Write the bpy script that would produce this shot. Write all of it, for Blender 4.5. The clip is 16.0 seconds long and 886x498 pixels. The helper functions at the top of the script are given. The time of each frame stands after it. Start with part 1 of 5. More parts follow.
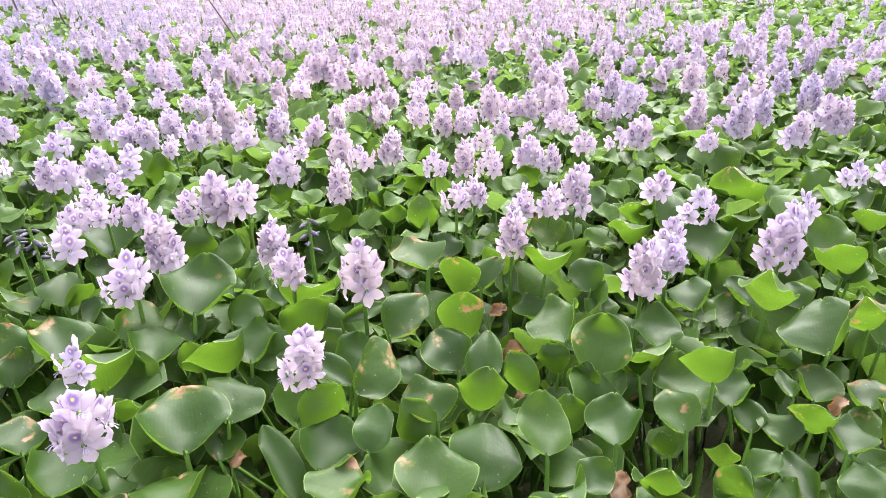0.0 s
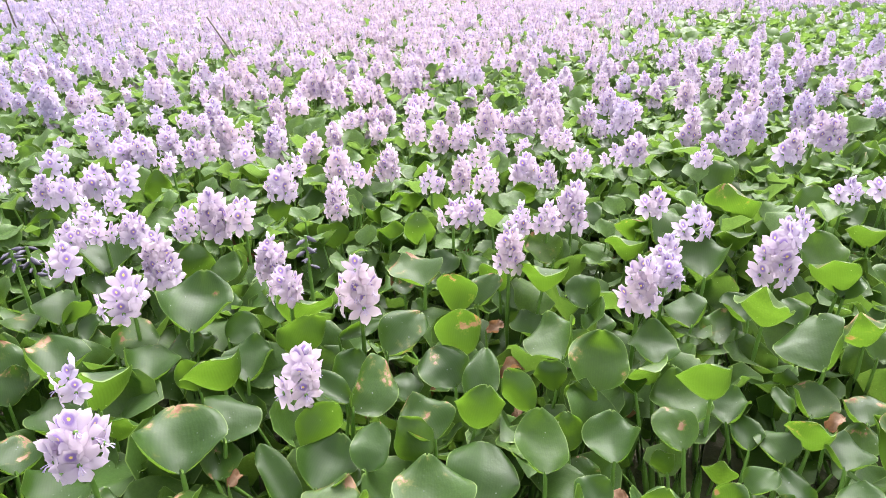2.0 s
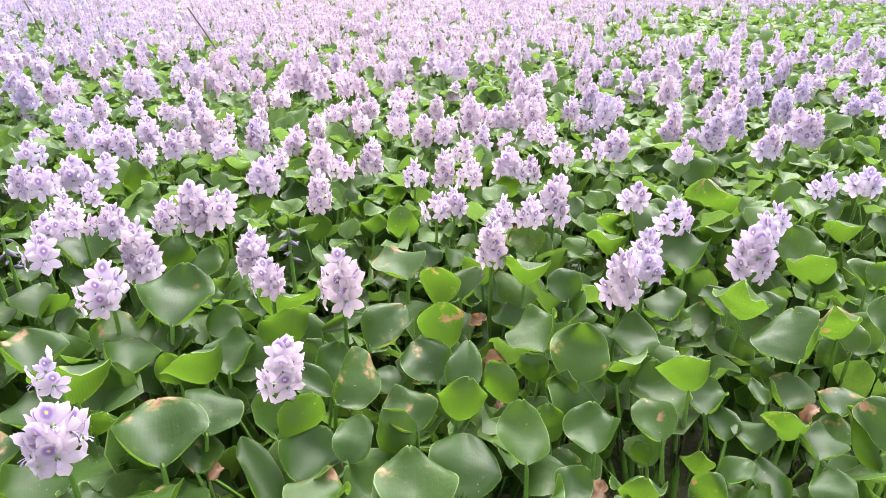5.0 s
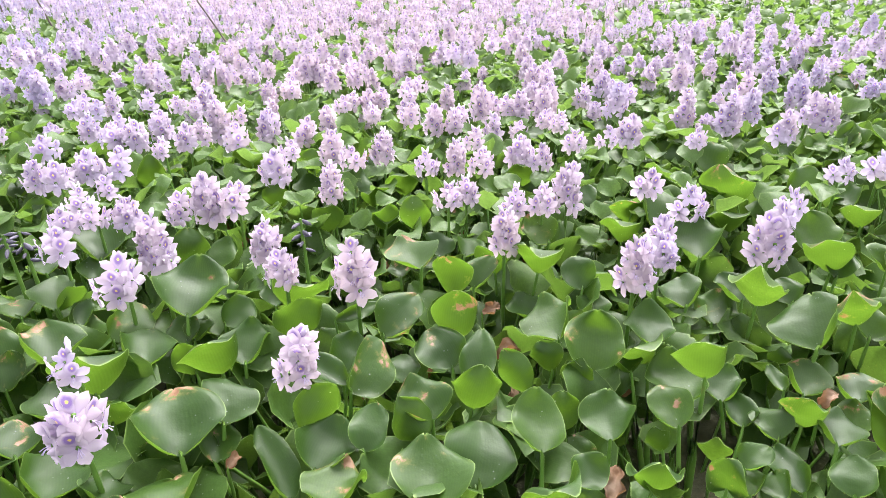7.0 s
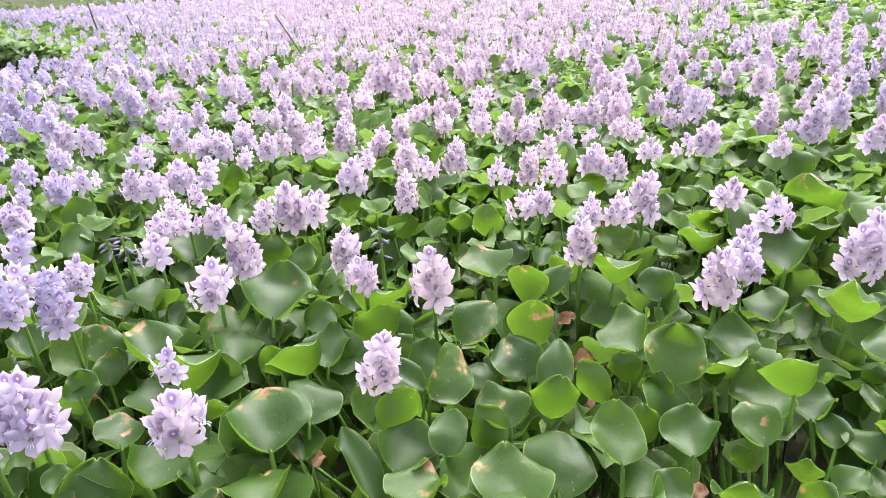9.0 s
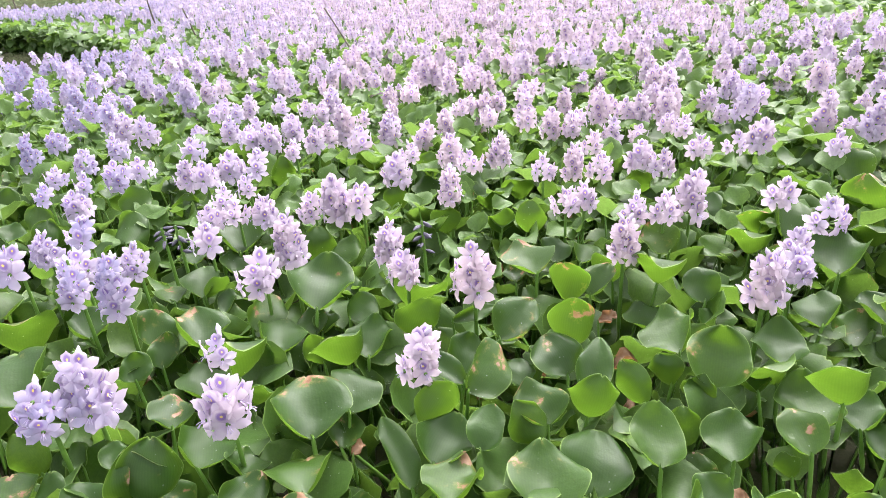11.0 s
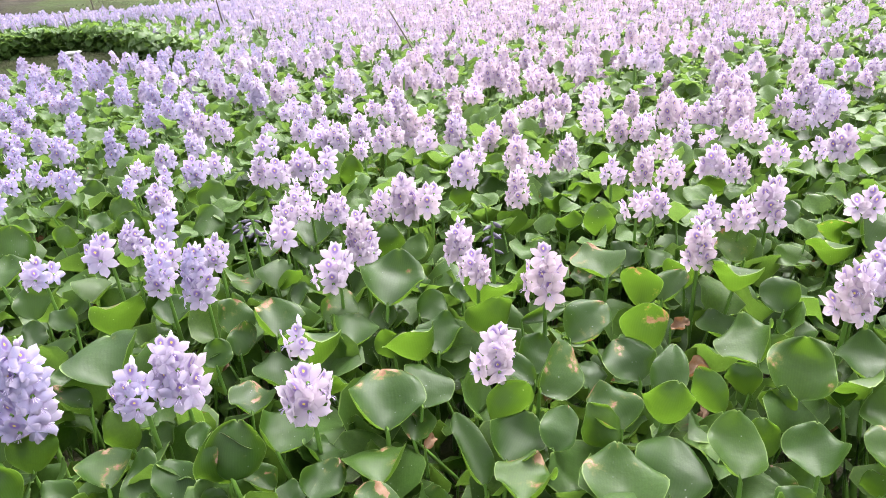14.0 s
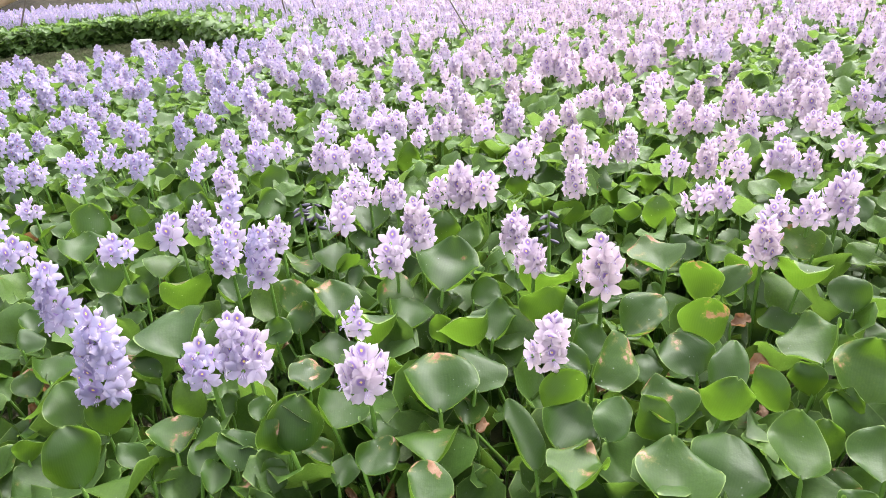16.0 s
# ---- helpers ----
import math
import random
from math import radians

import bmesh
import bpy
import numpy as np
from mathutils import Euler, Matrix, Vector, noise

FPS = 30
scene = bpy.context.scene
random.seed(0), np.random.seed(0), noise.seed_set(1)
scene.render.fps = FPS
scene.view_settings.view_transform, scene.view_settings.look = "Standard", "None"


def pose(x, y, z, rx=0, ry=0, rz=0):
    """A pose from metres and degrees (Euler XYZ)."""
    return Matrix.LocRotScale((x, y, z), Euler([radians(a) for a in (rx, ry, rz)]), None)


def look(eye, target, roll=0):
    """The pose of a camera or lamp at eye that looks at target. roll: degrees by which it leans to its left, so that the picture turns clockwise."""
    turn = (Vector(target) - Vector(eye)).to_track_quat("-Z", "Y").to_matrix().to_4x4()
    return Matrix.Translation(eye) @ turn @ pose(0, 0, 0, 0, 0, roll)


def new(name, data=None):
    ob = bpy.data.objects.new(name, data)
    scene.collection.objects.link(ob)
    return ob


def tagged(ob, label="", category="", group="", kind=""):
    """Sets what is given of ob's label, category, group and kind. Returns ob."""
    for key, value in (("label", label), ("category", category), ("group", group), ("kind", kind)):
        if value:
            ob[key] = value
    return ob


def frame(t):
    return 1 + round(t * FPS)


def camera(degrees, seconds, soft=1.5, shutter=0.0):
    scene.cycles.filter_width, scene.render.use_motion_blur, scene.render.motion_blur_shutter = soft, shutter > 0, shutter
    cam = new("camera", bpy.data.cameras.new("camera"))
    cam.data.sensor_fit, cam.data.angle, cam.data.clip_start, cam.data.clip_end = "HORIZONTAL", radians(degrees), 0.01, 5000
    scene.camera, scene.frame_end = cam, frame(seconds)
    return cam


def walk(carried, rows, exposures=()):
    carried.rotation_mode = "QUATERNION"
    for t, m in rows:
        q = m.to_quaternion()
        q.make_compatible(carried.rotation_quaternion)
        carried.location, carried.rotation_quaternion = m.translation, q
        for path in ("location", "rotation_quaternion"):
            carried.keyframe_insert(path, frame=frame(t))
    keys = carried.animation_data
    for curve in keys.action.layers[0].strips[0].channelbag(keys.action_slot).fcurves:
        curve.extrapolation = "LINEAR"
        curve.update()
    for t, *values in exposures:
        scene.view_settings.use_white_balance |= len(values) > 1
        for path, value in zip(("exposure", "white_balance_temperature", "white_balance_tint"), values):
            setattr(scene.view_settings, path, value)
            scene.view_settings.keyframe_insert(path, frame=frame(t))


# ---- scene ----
cam = camera(71.5, 16.0, soft=0.8)
PATH = [
    (0, (0.011, -0.001, 1.032), (-0.003, 1.781, 0.123), -1.2),
    (0.5, (0.012, -0.002, 1.034), (-0.007, 1.783, 0.132), -1.3),
    (1, (0.013, -0.003, 1.036), (0.004, 1.786, 0.143), -1.2),
    (1.5, (0.012, 0.001, 1.037), (0.008, 1.795, 0.153), -1.1),
    (2, (0.01, -0.003, 1.039), (0.008, 1.8, 0.172), -1.1),
    (2.5, (0.009, -0.004, 1.04), (0.009, 1.803, 0.184), -1.1),
    (3, (0.011, -0.004, 1.042), (0.009, 1.805, 0.19), -1.2),
    (3.5, (0.013, -0.013, 1.041), (0.01, 1.795, 0.186), -1.1),
    (4, (0.011, -0.006, 1.04), (0.015, 1.799, 0.178), -0.9),
    (6.3, (0.011, -0.009, 1.035), (0.113, 1.767, 0.121), 0.4),
    (6.5, (0.01, -0.013, 1.036), (0.096, 1.762, 0.119), 0.1),
    (7, (0.007, -0.006, 1.032), (0.022, 1.776, 0.123), -1.3),
    (7.5, (0.001, -0.009, 1.037), (-0.04, 1.785, 0.154), -2.0),
    (8, (-0.006, -0.007, 1.043), (-0.093, 1.789, 0.167), -2.7),
    (8.5, (-0.015, -0.013, 1.043), (-0.157, 1.78, 0.168), -3.1),
    (9, (-0.023, -0.02, 1.047), (-0.208, 1.764, 0.163), -3.5),
    (11.3, (-0.021, -0.029, 1.056), (-0.348, 1.728, 0.158), -4.1),
    (11.5, (-0.042, -0.033, 1.054), (-0.37, 1.726, 0.161), -4.0),
    (12, (-0.047, -0.037, 1.058), (-0.386, 1.732, 0.189), -3.9),
    (12.5, (-0.053, -0.04, 1.058), (-0.418, 1.725, 0.191), -3.9),
    (13, (-0.061, -0.044, 1.062), (-0.451, 1.717, 0.196), -4.1),
    (13.5, (-0.064, -0.047, 1.059), (-0.482, 1.7, 0.18), -4.4),
    (14, (-0.068, -0.05, 1.062), (-0.542, 1.681, 0.179), -4.6),
    (14.5, (-0.071, -0.057, 1.063), (-0.588, 1.671, 0.199), -4.5),
    (15, (-0.072, -0.06, 1.061), (-0.622, 1.647, 0.177), -4.8),
    (15.5, (-0.076, -0.064, 1.066), (-0.668, 1.624, 0.172), -5.1),
    (16, (-0.076, -0.066, 1.062), (-0.706, 1.606, 0.163), -5.3),
]
walk(cam, [(t, look(eye, target, roll)) for t, eye, target, roll in PATH])

# ---------------------------------------------------------------- light
world = bpy.data.worlds.new("sky")
scene.world = world
world.use_nodes = True
wn = world.node_tree.nodes
sky = wn.new("ShaderNodeTexSky")
sky.sky_type, sky.sun_disc = "NISHITA", False
sky.sun_elevation, sky.sun_rotation = radians(58), radians(20)
sky.air_density, sky.dust_density, sky.ozone_density = 1.0, 7.0, 0.6
wn["Background"].inputs["Strength"].default_value = 0.15
veil = wn.new("ShaderNodeHueSaturation")  # thin even cloud greys the blue
veil.inputs["Saturation"].default_value = 0.17
world.node_tree.links.new(sky.outputs["Color"], veil.inputs["Color"])
world.node_tree.links.new(veil.outputs["Color"], wn["Background"].inputs["Color"])

sun_data = bpy.data.lights.new("sun", "SUN")
sun_data.energy, sun_data.angle, sun_data.color = 0.35, radians(70), (1.0, 0.95, 0.87)
sun = new("sun", sun_data)
sun.matrix_world = look((4, 11, 19), (0, 0, 0))
scene.view_settings.exposure = 2.48


# ---------------------------------------------------------------- materials
class Nodes:
    """A small builder for node materials."""

    def __init__(self, name):
        self.mat = bpy.data.materials.new(name)
        self.mat.use_nodes = True
        self.tree = self.mat.node_tree
        self.bsdf = self.tree.nodes["Principled BSDF"]

    def add(self, kind, **sets):
        n = self.tree.nodes.new(kind)
        for k, v in sets.items():
            if k in n.inputs:
                n.inputs[k].default_value = v
        return n

    def link(self, a, b):
        self.tree.links.new(a, b)

    def noise(self, scale, detail=4.0, rough=0.55, vec=None, dims="3D"):
        n = self.add("ShaderNodeTexNoise", Scale=scale, Detail=detail, Roughness=rough)
        n.noise_dimensions = dims
        if vec is not None:
            self.link(vec, n.inputs["Vector"])
        return n.outputs["Fac"]

    def ramp(self, fac, *stops):
        r = self.tree.nodes.new("ShaderNodeValToRGB")
        els = r.color_ramp.elements
        while len(els) < len(stops):
            els.new(0.5)
        for e, (p, c) in zip(els, stops):
            e.position = p
            e.color = (*c, 1) if len(c) == 3 else c
        self.link(fac, r.inputs["Fac"])
        return r.outputs["Color"]

    def math(self, op, a, b=0.0, c=0.0):
        n = self.tree.nodes.new("ShaderNodeMath")
        n.operation = op
        for i, v in enumerate((a, b, c)):
            if isinstance(v, (int, float)):
                n.inputs[i].default_value = v
            else:
                self.link(v, n.inputs[i])
        return n.outputs[0]

    def mix(self, fac, a, b, blend="MIX"):
        n = self.tree.nodes.new("ShaderNodeMix")
        n.data_type, n.blend_type = "RGBA", blend
        for i, v in ((0, fac), (6, a), (7, b)):
            if isinstance(v, (int, float)):
                n.inputs[i].default_value = v
            elif isinstance(v, tuple):
                n.inputs[i].default_value = (*v, 1)
            else:
                self.link(v, n.inputs[i])
        return n.outputs[2]

    def bump(self, height, strength, distance=0.01):
        n = self.add("ShaderNodeBump", Strength=strength, Distance=distance)
        self.link(height, n.inputs["Height"])
        self.link(n.outputs["Normal"], self.bsdf.inputs["Normal"])
        return n.outputs["Normal"]

    def done(self, color, rough=0.5, **sets):
        for sock, v in (("Base Color", color), ("Roughness", rough)):
            if isinstance(v, (int, float)):
                self.bsdf.inputs[sock].default_value = v
            elif isinstance(v, tuple):
                self.bsdf.inputs[sock].default_value = (*v, 1)
            else:
                self.link(v, self.bsdf.inputs[sock])
        for k, v in sets.items():
            self.bsdf.inputs[k.replace("_", " ")].default_value = v
        return self.mat

    def see_through(self, color, share, normal=None):
        """Lets part of the light pass through a thin leaf or petal."""
        t = self.tree.nodes.new("ShaderNodeBsdfTranslucent")
        if isinstance(color, tuple):
            t.inputs["Color"].default_value = (*color, 1)
        else:
            self.link(color, t.inputs["Color"])
        m = self.tree.nodes.new("ShaderNodeMixShader")
        m.inputs[0].default_value = share
        self.link(self.bsdf.outputs[0], m.inputs[1])
        self.link(t.outputs[0], m.inputs[2])
        self.link(m.outputs[0], self.tree.nodes["Material Output"].inputs["Surface"])
        return self.mat


def leaf_material(name, spots, single=True, light_mix=0.0):
    """Glossy, waxy blade with fine curved veins; spots: how much of it has browned."""
    n = Nodes(name)
    if single:
        rnd = n.tree.nodes.new("ShaderNodeObjectInfo").outputs["Random"]
    else:
        rnd = n.tree.nodes.new("ShaderNodeNewGeometry").outputs["Random Per Island"]
    tc = n.tree.nodes.new("ShaderNodeTexCoord")
    geo = n.tree.nodes.new("ShaderNodeNewGeometry")
    pos = geo.outputs["Position"]
    uv = n.tree.nodes.new("ShaderNodeSeparateXYZ")
    n.link(tc.outputs["UV"], uv.inputs[0])
    u, v = uv.outputs[0], uv.outputs[1]
    base = n.ramp(rnd, (0.0, (0.009, 0.026, 0.004)), (0.35, (0.013, 0.034, 0.005)), (0.7, (0.020, 0.046, 0.006)), (0.92, (0.033, 0.067, 0.008)), (1.0, (0.065, 0.105, 0.016)))
    # haze and gap light painted in as a paler green
    base = n.mix(light_mix, base, (0.080, 0.145, 0.036))
    patch = n.noise(14, 3, vec=pos)
    base = n.mix(n.ramp(patch, (0.35, (0, 0, 0)), (0.7, (0.4, 0.4, 0.4))), base, (0.045, 0.098, 0.016))
    # veins run from the base along the blade and bow towards the tip
    vein = n.math("SINE", n.math("MULTIPLY", u, 170.0))
    vein = n.math("MULTIPLY_ADD", vein, 0.5, 0.5)
    base = n.mix(n.math("MULTIPLY", vein, 0.07), base, (0.13, 0.25, 0.05))
    fine = n.noise(190, 4, 0.7, vec=pos)
    base = n.mix(n.ramp(fine, (0.40, (0, 0, 0)), (0.62, (0.5, 0.5, 0.5))), base, (0.018, 0.042, 0.010))
    # pale rim
    rim = n.math("SUBTRACT", 1.0, n.math("MULTIPLY", n.math("ABSOLUTE", n.math("SUBTRACT", u, 0.5)), 2.0))
    rim = n.math("MINIMUM", rim, n.math("MULTIPLY", n.math("SUBTRACT", 1.0, v), 2.0))
    base = n.mix(n.ramp(rim, (0.0, (0.8, 0.8, 0.8)), (0.045, (0, 0, 0))), base, (0.22, 0.32, 0.09))
    shift = n.add("ShaderNodeVectorMath")
    shift.operation = "ADD"
    comb = n.tree.nodes.new("ShaderNodeCombineXYZ")
    for i in range(3):
        n.link(n.math("MULTIPLY", rnd, 37.0 + 11 * i), comb.inputs[i])
    n.link(tc.outputs["UV"], shift.inputs[0])
    n.link(comb.outputs[0], shift.inputs[1])
    spot = n.noise(2.6, 5, 0.6, vec=shift.outputs[0])
    edge = n.math("MULTIPLY", n.math("POWER", v, 3.0), 0.13 if spots == 1 else 0.10)
    spot = n.math("ADD", spot, edge)
    lo = {0: 0.76, 1: 0.655, 2: 0.1}[spots]
    mask = n.ramp(spot, (lo, (0, 0, 0)), (lo + 0.035, (1, 1, 1)))
    dry = 0.62 if spots == 2 else 1.0
    brown = n.ramp(n.noise(35, 4, vec=pos), *((p, tuple(dry * k for k in c)) for p, c in ((0.3, (0.085, 0.038, 0.02)), (0.45, (0.22, 0.12, 0.07)), (0.62, (0.36, 0.235, 0.17)), (0.8, (0.47, 0.34, 0.26)))))
    halo = n.ramp(spot, (lo - 0.05, (0, 0, 0)), (lo, (0.6, 0.6, 0.6)))
    base = n.mix(halo, base, (0.13, 0.13, 0.03))
    base = n.mix(mask, base, brown)
    # specks and dried drops
    vor = n.add("ShaderNodeTexVoronoi", Scale=70.0)
    n.link(pos, vor.inputs["Vector"])
    speck = n.ramp(vor.outputs["Distance"], (0.07, (1, 1, 1)), (0.11, (0, 0, 0)))
    speck = n.math("MULTIPLY", speck, n.ramp(n.noise(9, 2, vec=pos), (0.52, (0, 0, 0)), (0.6, (0.45, 0.45, 0.45))))
    base = n.mix(speck, base, (0.42, 0.45, 0.36))
    rough = n.ramp(n.noise(22, 3, vec=pos), (0.3, (0.36, 0.36, 0.36)), (0.7, (0.54, 0.54, 0.54)))
    rough = n.mix(mask, rough, (0.8, 0.8, 0.8))
    h = n.math("ADD", n.math("MULTIPLY", vein, 0.014), n.math("ADD", n.noise(38, 4, 0.6, vec=pos), n.math("MULTIPLY", n.noise(15, 2, vec=pos), 1.2)))
    h = n.math("ADD", h, n.math("MULTIPLY", n.noise(150, 3, 0.6, vec=pos), 0.22))
    n.bump(h, 0.28, 0.006)
    n.done(base, rough, IOR=1.36)
    thru = n.mix(0.6, base, (0.17, 0.32 - 0.05 * light_mix, 0.022 + 0.03 * light_mix), "MIX")
    return n.see_through(n.mix(mask, thru, (0.25, 0.12, 0.05)), 0.38 + 0.06 * light_mix)


def stem_material():
    n = Nodes("petiole_green")
    pos = n.tree.nodes.new("ShaderNodeNewGeometry").outputs["Position"]
    c = n.ramp(n.noise(30, 4, vec=pos), (0.3, (0.07, 0.15, 0.025)), (0.6, (0.11, 0.21, 0.036)), (0.8, (0.15, 0.19, 0.05)))
    n.bump(n.noise(220, 2, vec=pos), 0.15, 0.002)
    return n.done(c, 0.4)


def petal_material(name, eye_mark):
    """Pale lilac petal with darker veins; the upper one carries a violet blotch with a yellow heart."""
    n = Nodes(name)
    tc = n.tree.nodes.new("ShaderNodeTexCoord")
    uv = n.tree.nodes.new("ShaderNodeSeparateXYZ")
    n.link(tc.outputs["UV"], uv.inputs[0])
    u, v = uv.outputs[0], uv.outputs[1]
    geo = n.tree.nodes.new("ShaderNodeNewGeometry")
    pos = geo.outputs["Position"]
    tone = n.noise(5, 2, vec=pos)
    # lens colour shading painted into the petals: pinker along the middle, bluer to the sides
    xyz = n.tree.nodes.new("ShaderNodeSeparateXYZ")
    n.link(pos, xyz.inputs[0])
    aside = n.math("ADD", xyz.outputs[0], n.math("MULTIPLY_ADD", xyz.outputs[1], 0.10, 0.05))
    aside = n.math("MAXIMUM", n.math("MULTIPLY", aside, -1.0), n.math("MULTIPLY", aside, 0.55))
    aside = n.math("DIVIDE", aside, n.math("MULTIPLY_ADD", xyz.outputs[1], 0.55, 0.25))
    tone = n.math("ADD", n.math("MULTIPLY", tone, 0.8), n.math("MULTIPLY", n.math("MINIMUM", aside, 1.3), -0.30))
    c = n.ramp(n.math("ADD", tone, 0.28), (0.26, (0.35, 0.32, 0.50)), (0.46, (0.49, 0.42, 0.535)), (0.68, (0.57, 0.455, 0.51)))
    c = n.mix(n.ramp(v, (0.05, (0.6, 0.6, 0.6)), (0.42, (0, 0, 0))), c, (0.50, 0.38, 0.58))
    c = n.mix(n.ramp(v, (0.6, (0, 0, 0)), (1.0, (0.5, 0.5, 0.5))), c, (0.65, 0.55, 0.64))
    vein = n.math("SINE", n.math("MULTIPLY", u, 52.0))
    c = n.mix(n.math("MULTIPLY", n.math("MULTIPLY_ADD", vein, 0.5, 0.5), 0.14), c, (0.46, 0.32, 0.68))
    if eye_mark:
        du = n.math("MULTIPLY", n.math("SUBTRACT", u, 0.5), 0.8)
        dv = n.math("MULTIPLY", n.math("SUBTRACT", v, 0.52), 0.75)
        d = n.math("SQRT", n.math("ADD", n.math("MULTIPLY", du, du), n.math("MULTIPLY", dv, dv)))
        d = n.math("ADD", d, n.math("MULTIPLY", n.math("SUBTRACT", n.noise(300, 2, vec=pos), 0.5), 0.06))
        blotch = n.ramp(d, (0.16, (0.95, 0.95, 0.95)), (0.27, (0, 0, 0)))
        c = n.mix(blotch, c, (0.25, 0.155, 0.42))
        c = n.mix(n.ramp(d, (0.045, (1, 1, 1)), (0.075, (0, 0, 0))), c, (0.85, 0.66, 0.16))
    n.bump(n.math("ADD", n.math("MULTIPLY", vein, 0.25), n.noise(150, 3, vec=pos)), 0.15, 0.001)
    n.done(c, 0.6)
    return n.see_through(c, 0.40)


def plain_noise(name, scale, rough, *stops, bump=0.3, metal=0.0):
    n = Nodes(name)
    pos = n.tree.nodes.new("ShaderNodeNewGeometry").outputs["Position"]
    a, b = n.noise(scale, 5, vec=pos), n.noise(scale * 9, 4, vec=pos)
    f = n.math("ADD", n.math("MULTIPLY", a, 0.65), n.math("MULTIPLY", b, 0.35))
    if bump:
        n.bump(f, bump, 0.02)
    return n.done(n.ramp(f, *stops), rough, Metallic=metal)


def ground_material():
    """Grass with worn patches; the slope at one end of the far bank is bare earth."""
    n = Nodes("bank_ground")
    pos = n.tree.nodes.new("ShaderNodeNewGeometry").outputs["Position"]
    xyz = n.tree.nodes.new("ShaderNodeSeparateXYZ")
    n.link(pos, xyz.inputs[0])
    rough = n.math("ADD", n.math("MULTIPLY", n.noise(0.7, 5, vec=pos), 0.6), n.math("MULTIPLY", n.noise(6, 5, vec=pos), 0.4))
    green = n.ramp(rough, (0.34, (0.040, 0.034, 0.023)), (0.46, (0.032, 0.037, 0.016)), (0.60, (0.036, 0.052, 0.018)), (0.75, (0.052, 0.068, 0.024)))
    earth = n.ramp(rough, (0.32, (0.012, 0.011, 0.009)), (0.48, (0.026, 0.023, 0.018)), (0.66, (0.052, 0.045, 0.036)))
    bare = n.math("ADD", n.math("MULTIPLY", xyz.outputs[0], -0.25), n.math("MULTIPLY", n.noise(0.9, 4, vec=pos), 1.6))
    c = n.mix(n.ramp(n.math("SUBTRACT", bare, 3.3), (0.35, (0, 0, 0)), (0.65, (1, 1, 1))), green, earth)
    n.bump(n.noise(11, 6, 0.7, vec=pos), 0.7, 0.05)
    return n.done(c, 0.95, Specular_IOR_Level=0.08)


LEAF = {0: leaf_material("leaf_green", 0), 1: leaf_material("leaf_spotted", 1), 2: leaf_material("leaf_withered", 2)}
# lighter copies of the leaf green: light in the gaps, distant haze in colour
LEAF_MANY = leaf_material("leaf_green_bed", 0, single=False, light_mix=0.40)
LEAF_HAZED = leaf_material("leaf_green_far", 0, single=False, light_mix=0.9)
STEM = stem_material()
PETAL = petal_material("petal_lilac", False)
STANDARD = petal_material("petal_eyed", True)
BUD = plain_noise("bud", 80, 0.6, (0.3, (0.46, 0.38, 0.62)), (0.6, (0.60, 0.48, 0.66)), (0.8, (0.34, 0.38, 0.26)))
STAMEN = plain_noise("stamen", 200, 0.6, (0.3, (0.30, 0.22, 0.50)), (0.7, (0.66, 0.58, 0.70)), bump=0)
WILTED = plain_noise("wilted_petal", 120, 0.7, (0.3, (0.042, 0.038, 0.058)), (0.55, (0.085, 0.075, 0.115)), (0.8, (0.15, 0.13, 0.10)))
BAMBOO = plain_noise("weathered_bamboo", 12, 0.75, (0.3, (0.045, 0.034, 0.027)), (0.55, (0.085, 0.068, 0.055)), (0.8, (0.15, 0.125, 0.10)))
TAN = plain_noise("tan_sheet", 6, 0.7, (0.3, (0.36, 0.24, 0.15)), (0.6, (0.46, 0.31, 0.20)), (0.8, (0.52, 0.37, 0.25)), bump=0.15)
FOAM = plain_noise("white_foam", 40, 0.7, (0.3, (0.72, 0.72, 0.70)), (0.7, (0.82, 0.82, 0.80)), bump=0.1)
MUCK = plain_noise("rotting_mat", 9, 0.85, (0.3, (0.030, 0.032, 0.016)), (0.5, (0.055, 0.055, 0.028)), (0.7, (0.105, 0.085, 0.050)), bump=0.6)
GRASS_SOIL = ground_material()
GRASS = plain_noise("grass_blades", 2.0, 0.7, (0.3, (0.042, 0.066, 0.018)), (0.55, (0.060, 0.095, 0.025)), (0.8, (0.10, 0.12, 0.045)), bump=0)


def water_material():
    n = Nodes("pond_water")
    pos = n.tree.nodes.new("ShaderNodeNewGeometry").outputs["Position"]
    c = n.ramp(n.noise(3, 4, vec=pos), (0.35, (0.022, 0.026, 0.014)), (0.65, (0.050, 0.050, 0.032)))
    n.bump(n.noise(7, 3, vec=pos), 0.06, 0.02)
    return n.done(c, 0.07, IOR=1.33)


WATER = water_material()


# ---------------------------------------------------------------- the lie of the land
def bank_y(x):
    """The far shore of the pond."""
    return 11.3 + 0.12 * (x + 5) if x < 30 else 15.5


FAR_EDGE = [(-3.3, 5.0), (-4.2, 5.8), (-5.0, 6.5), (-6.0, 7.3), (-6.9, 8.0), (-7.6, 8.22), (-8.3, 8.0), (-8.9, 7.45), (-9.56, 6.93), (-14, 4.9), (-20, 2.4)]
POOL = FAR_EDGE + [(-20, -3), (-8, 1.3), (-5.04, 3.5), (-4.75, 4.05), (-4.05, 4.35), (-3.5, 4.55)]


def in_pool(x, y):
    """Inside the outline of the open water."""
    inside = False
    for (x0, y0), (x1, y1) in zip(POOL, POOL[1:] + POOL[:1]):
        if (y0 > y) != (y1 > y) and x < x0 + (y - y0) * (x1 - x0) / (y1 - y0):
            inside = not inside
    return inside


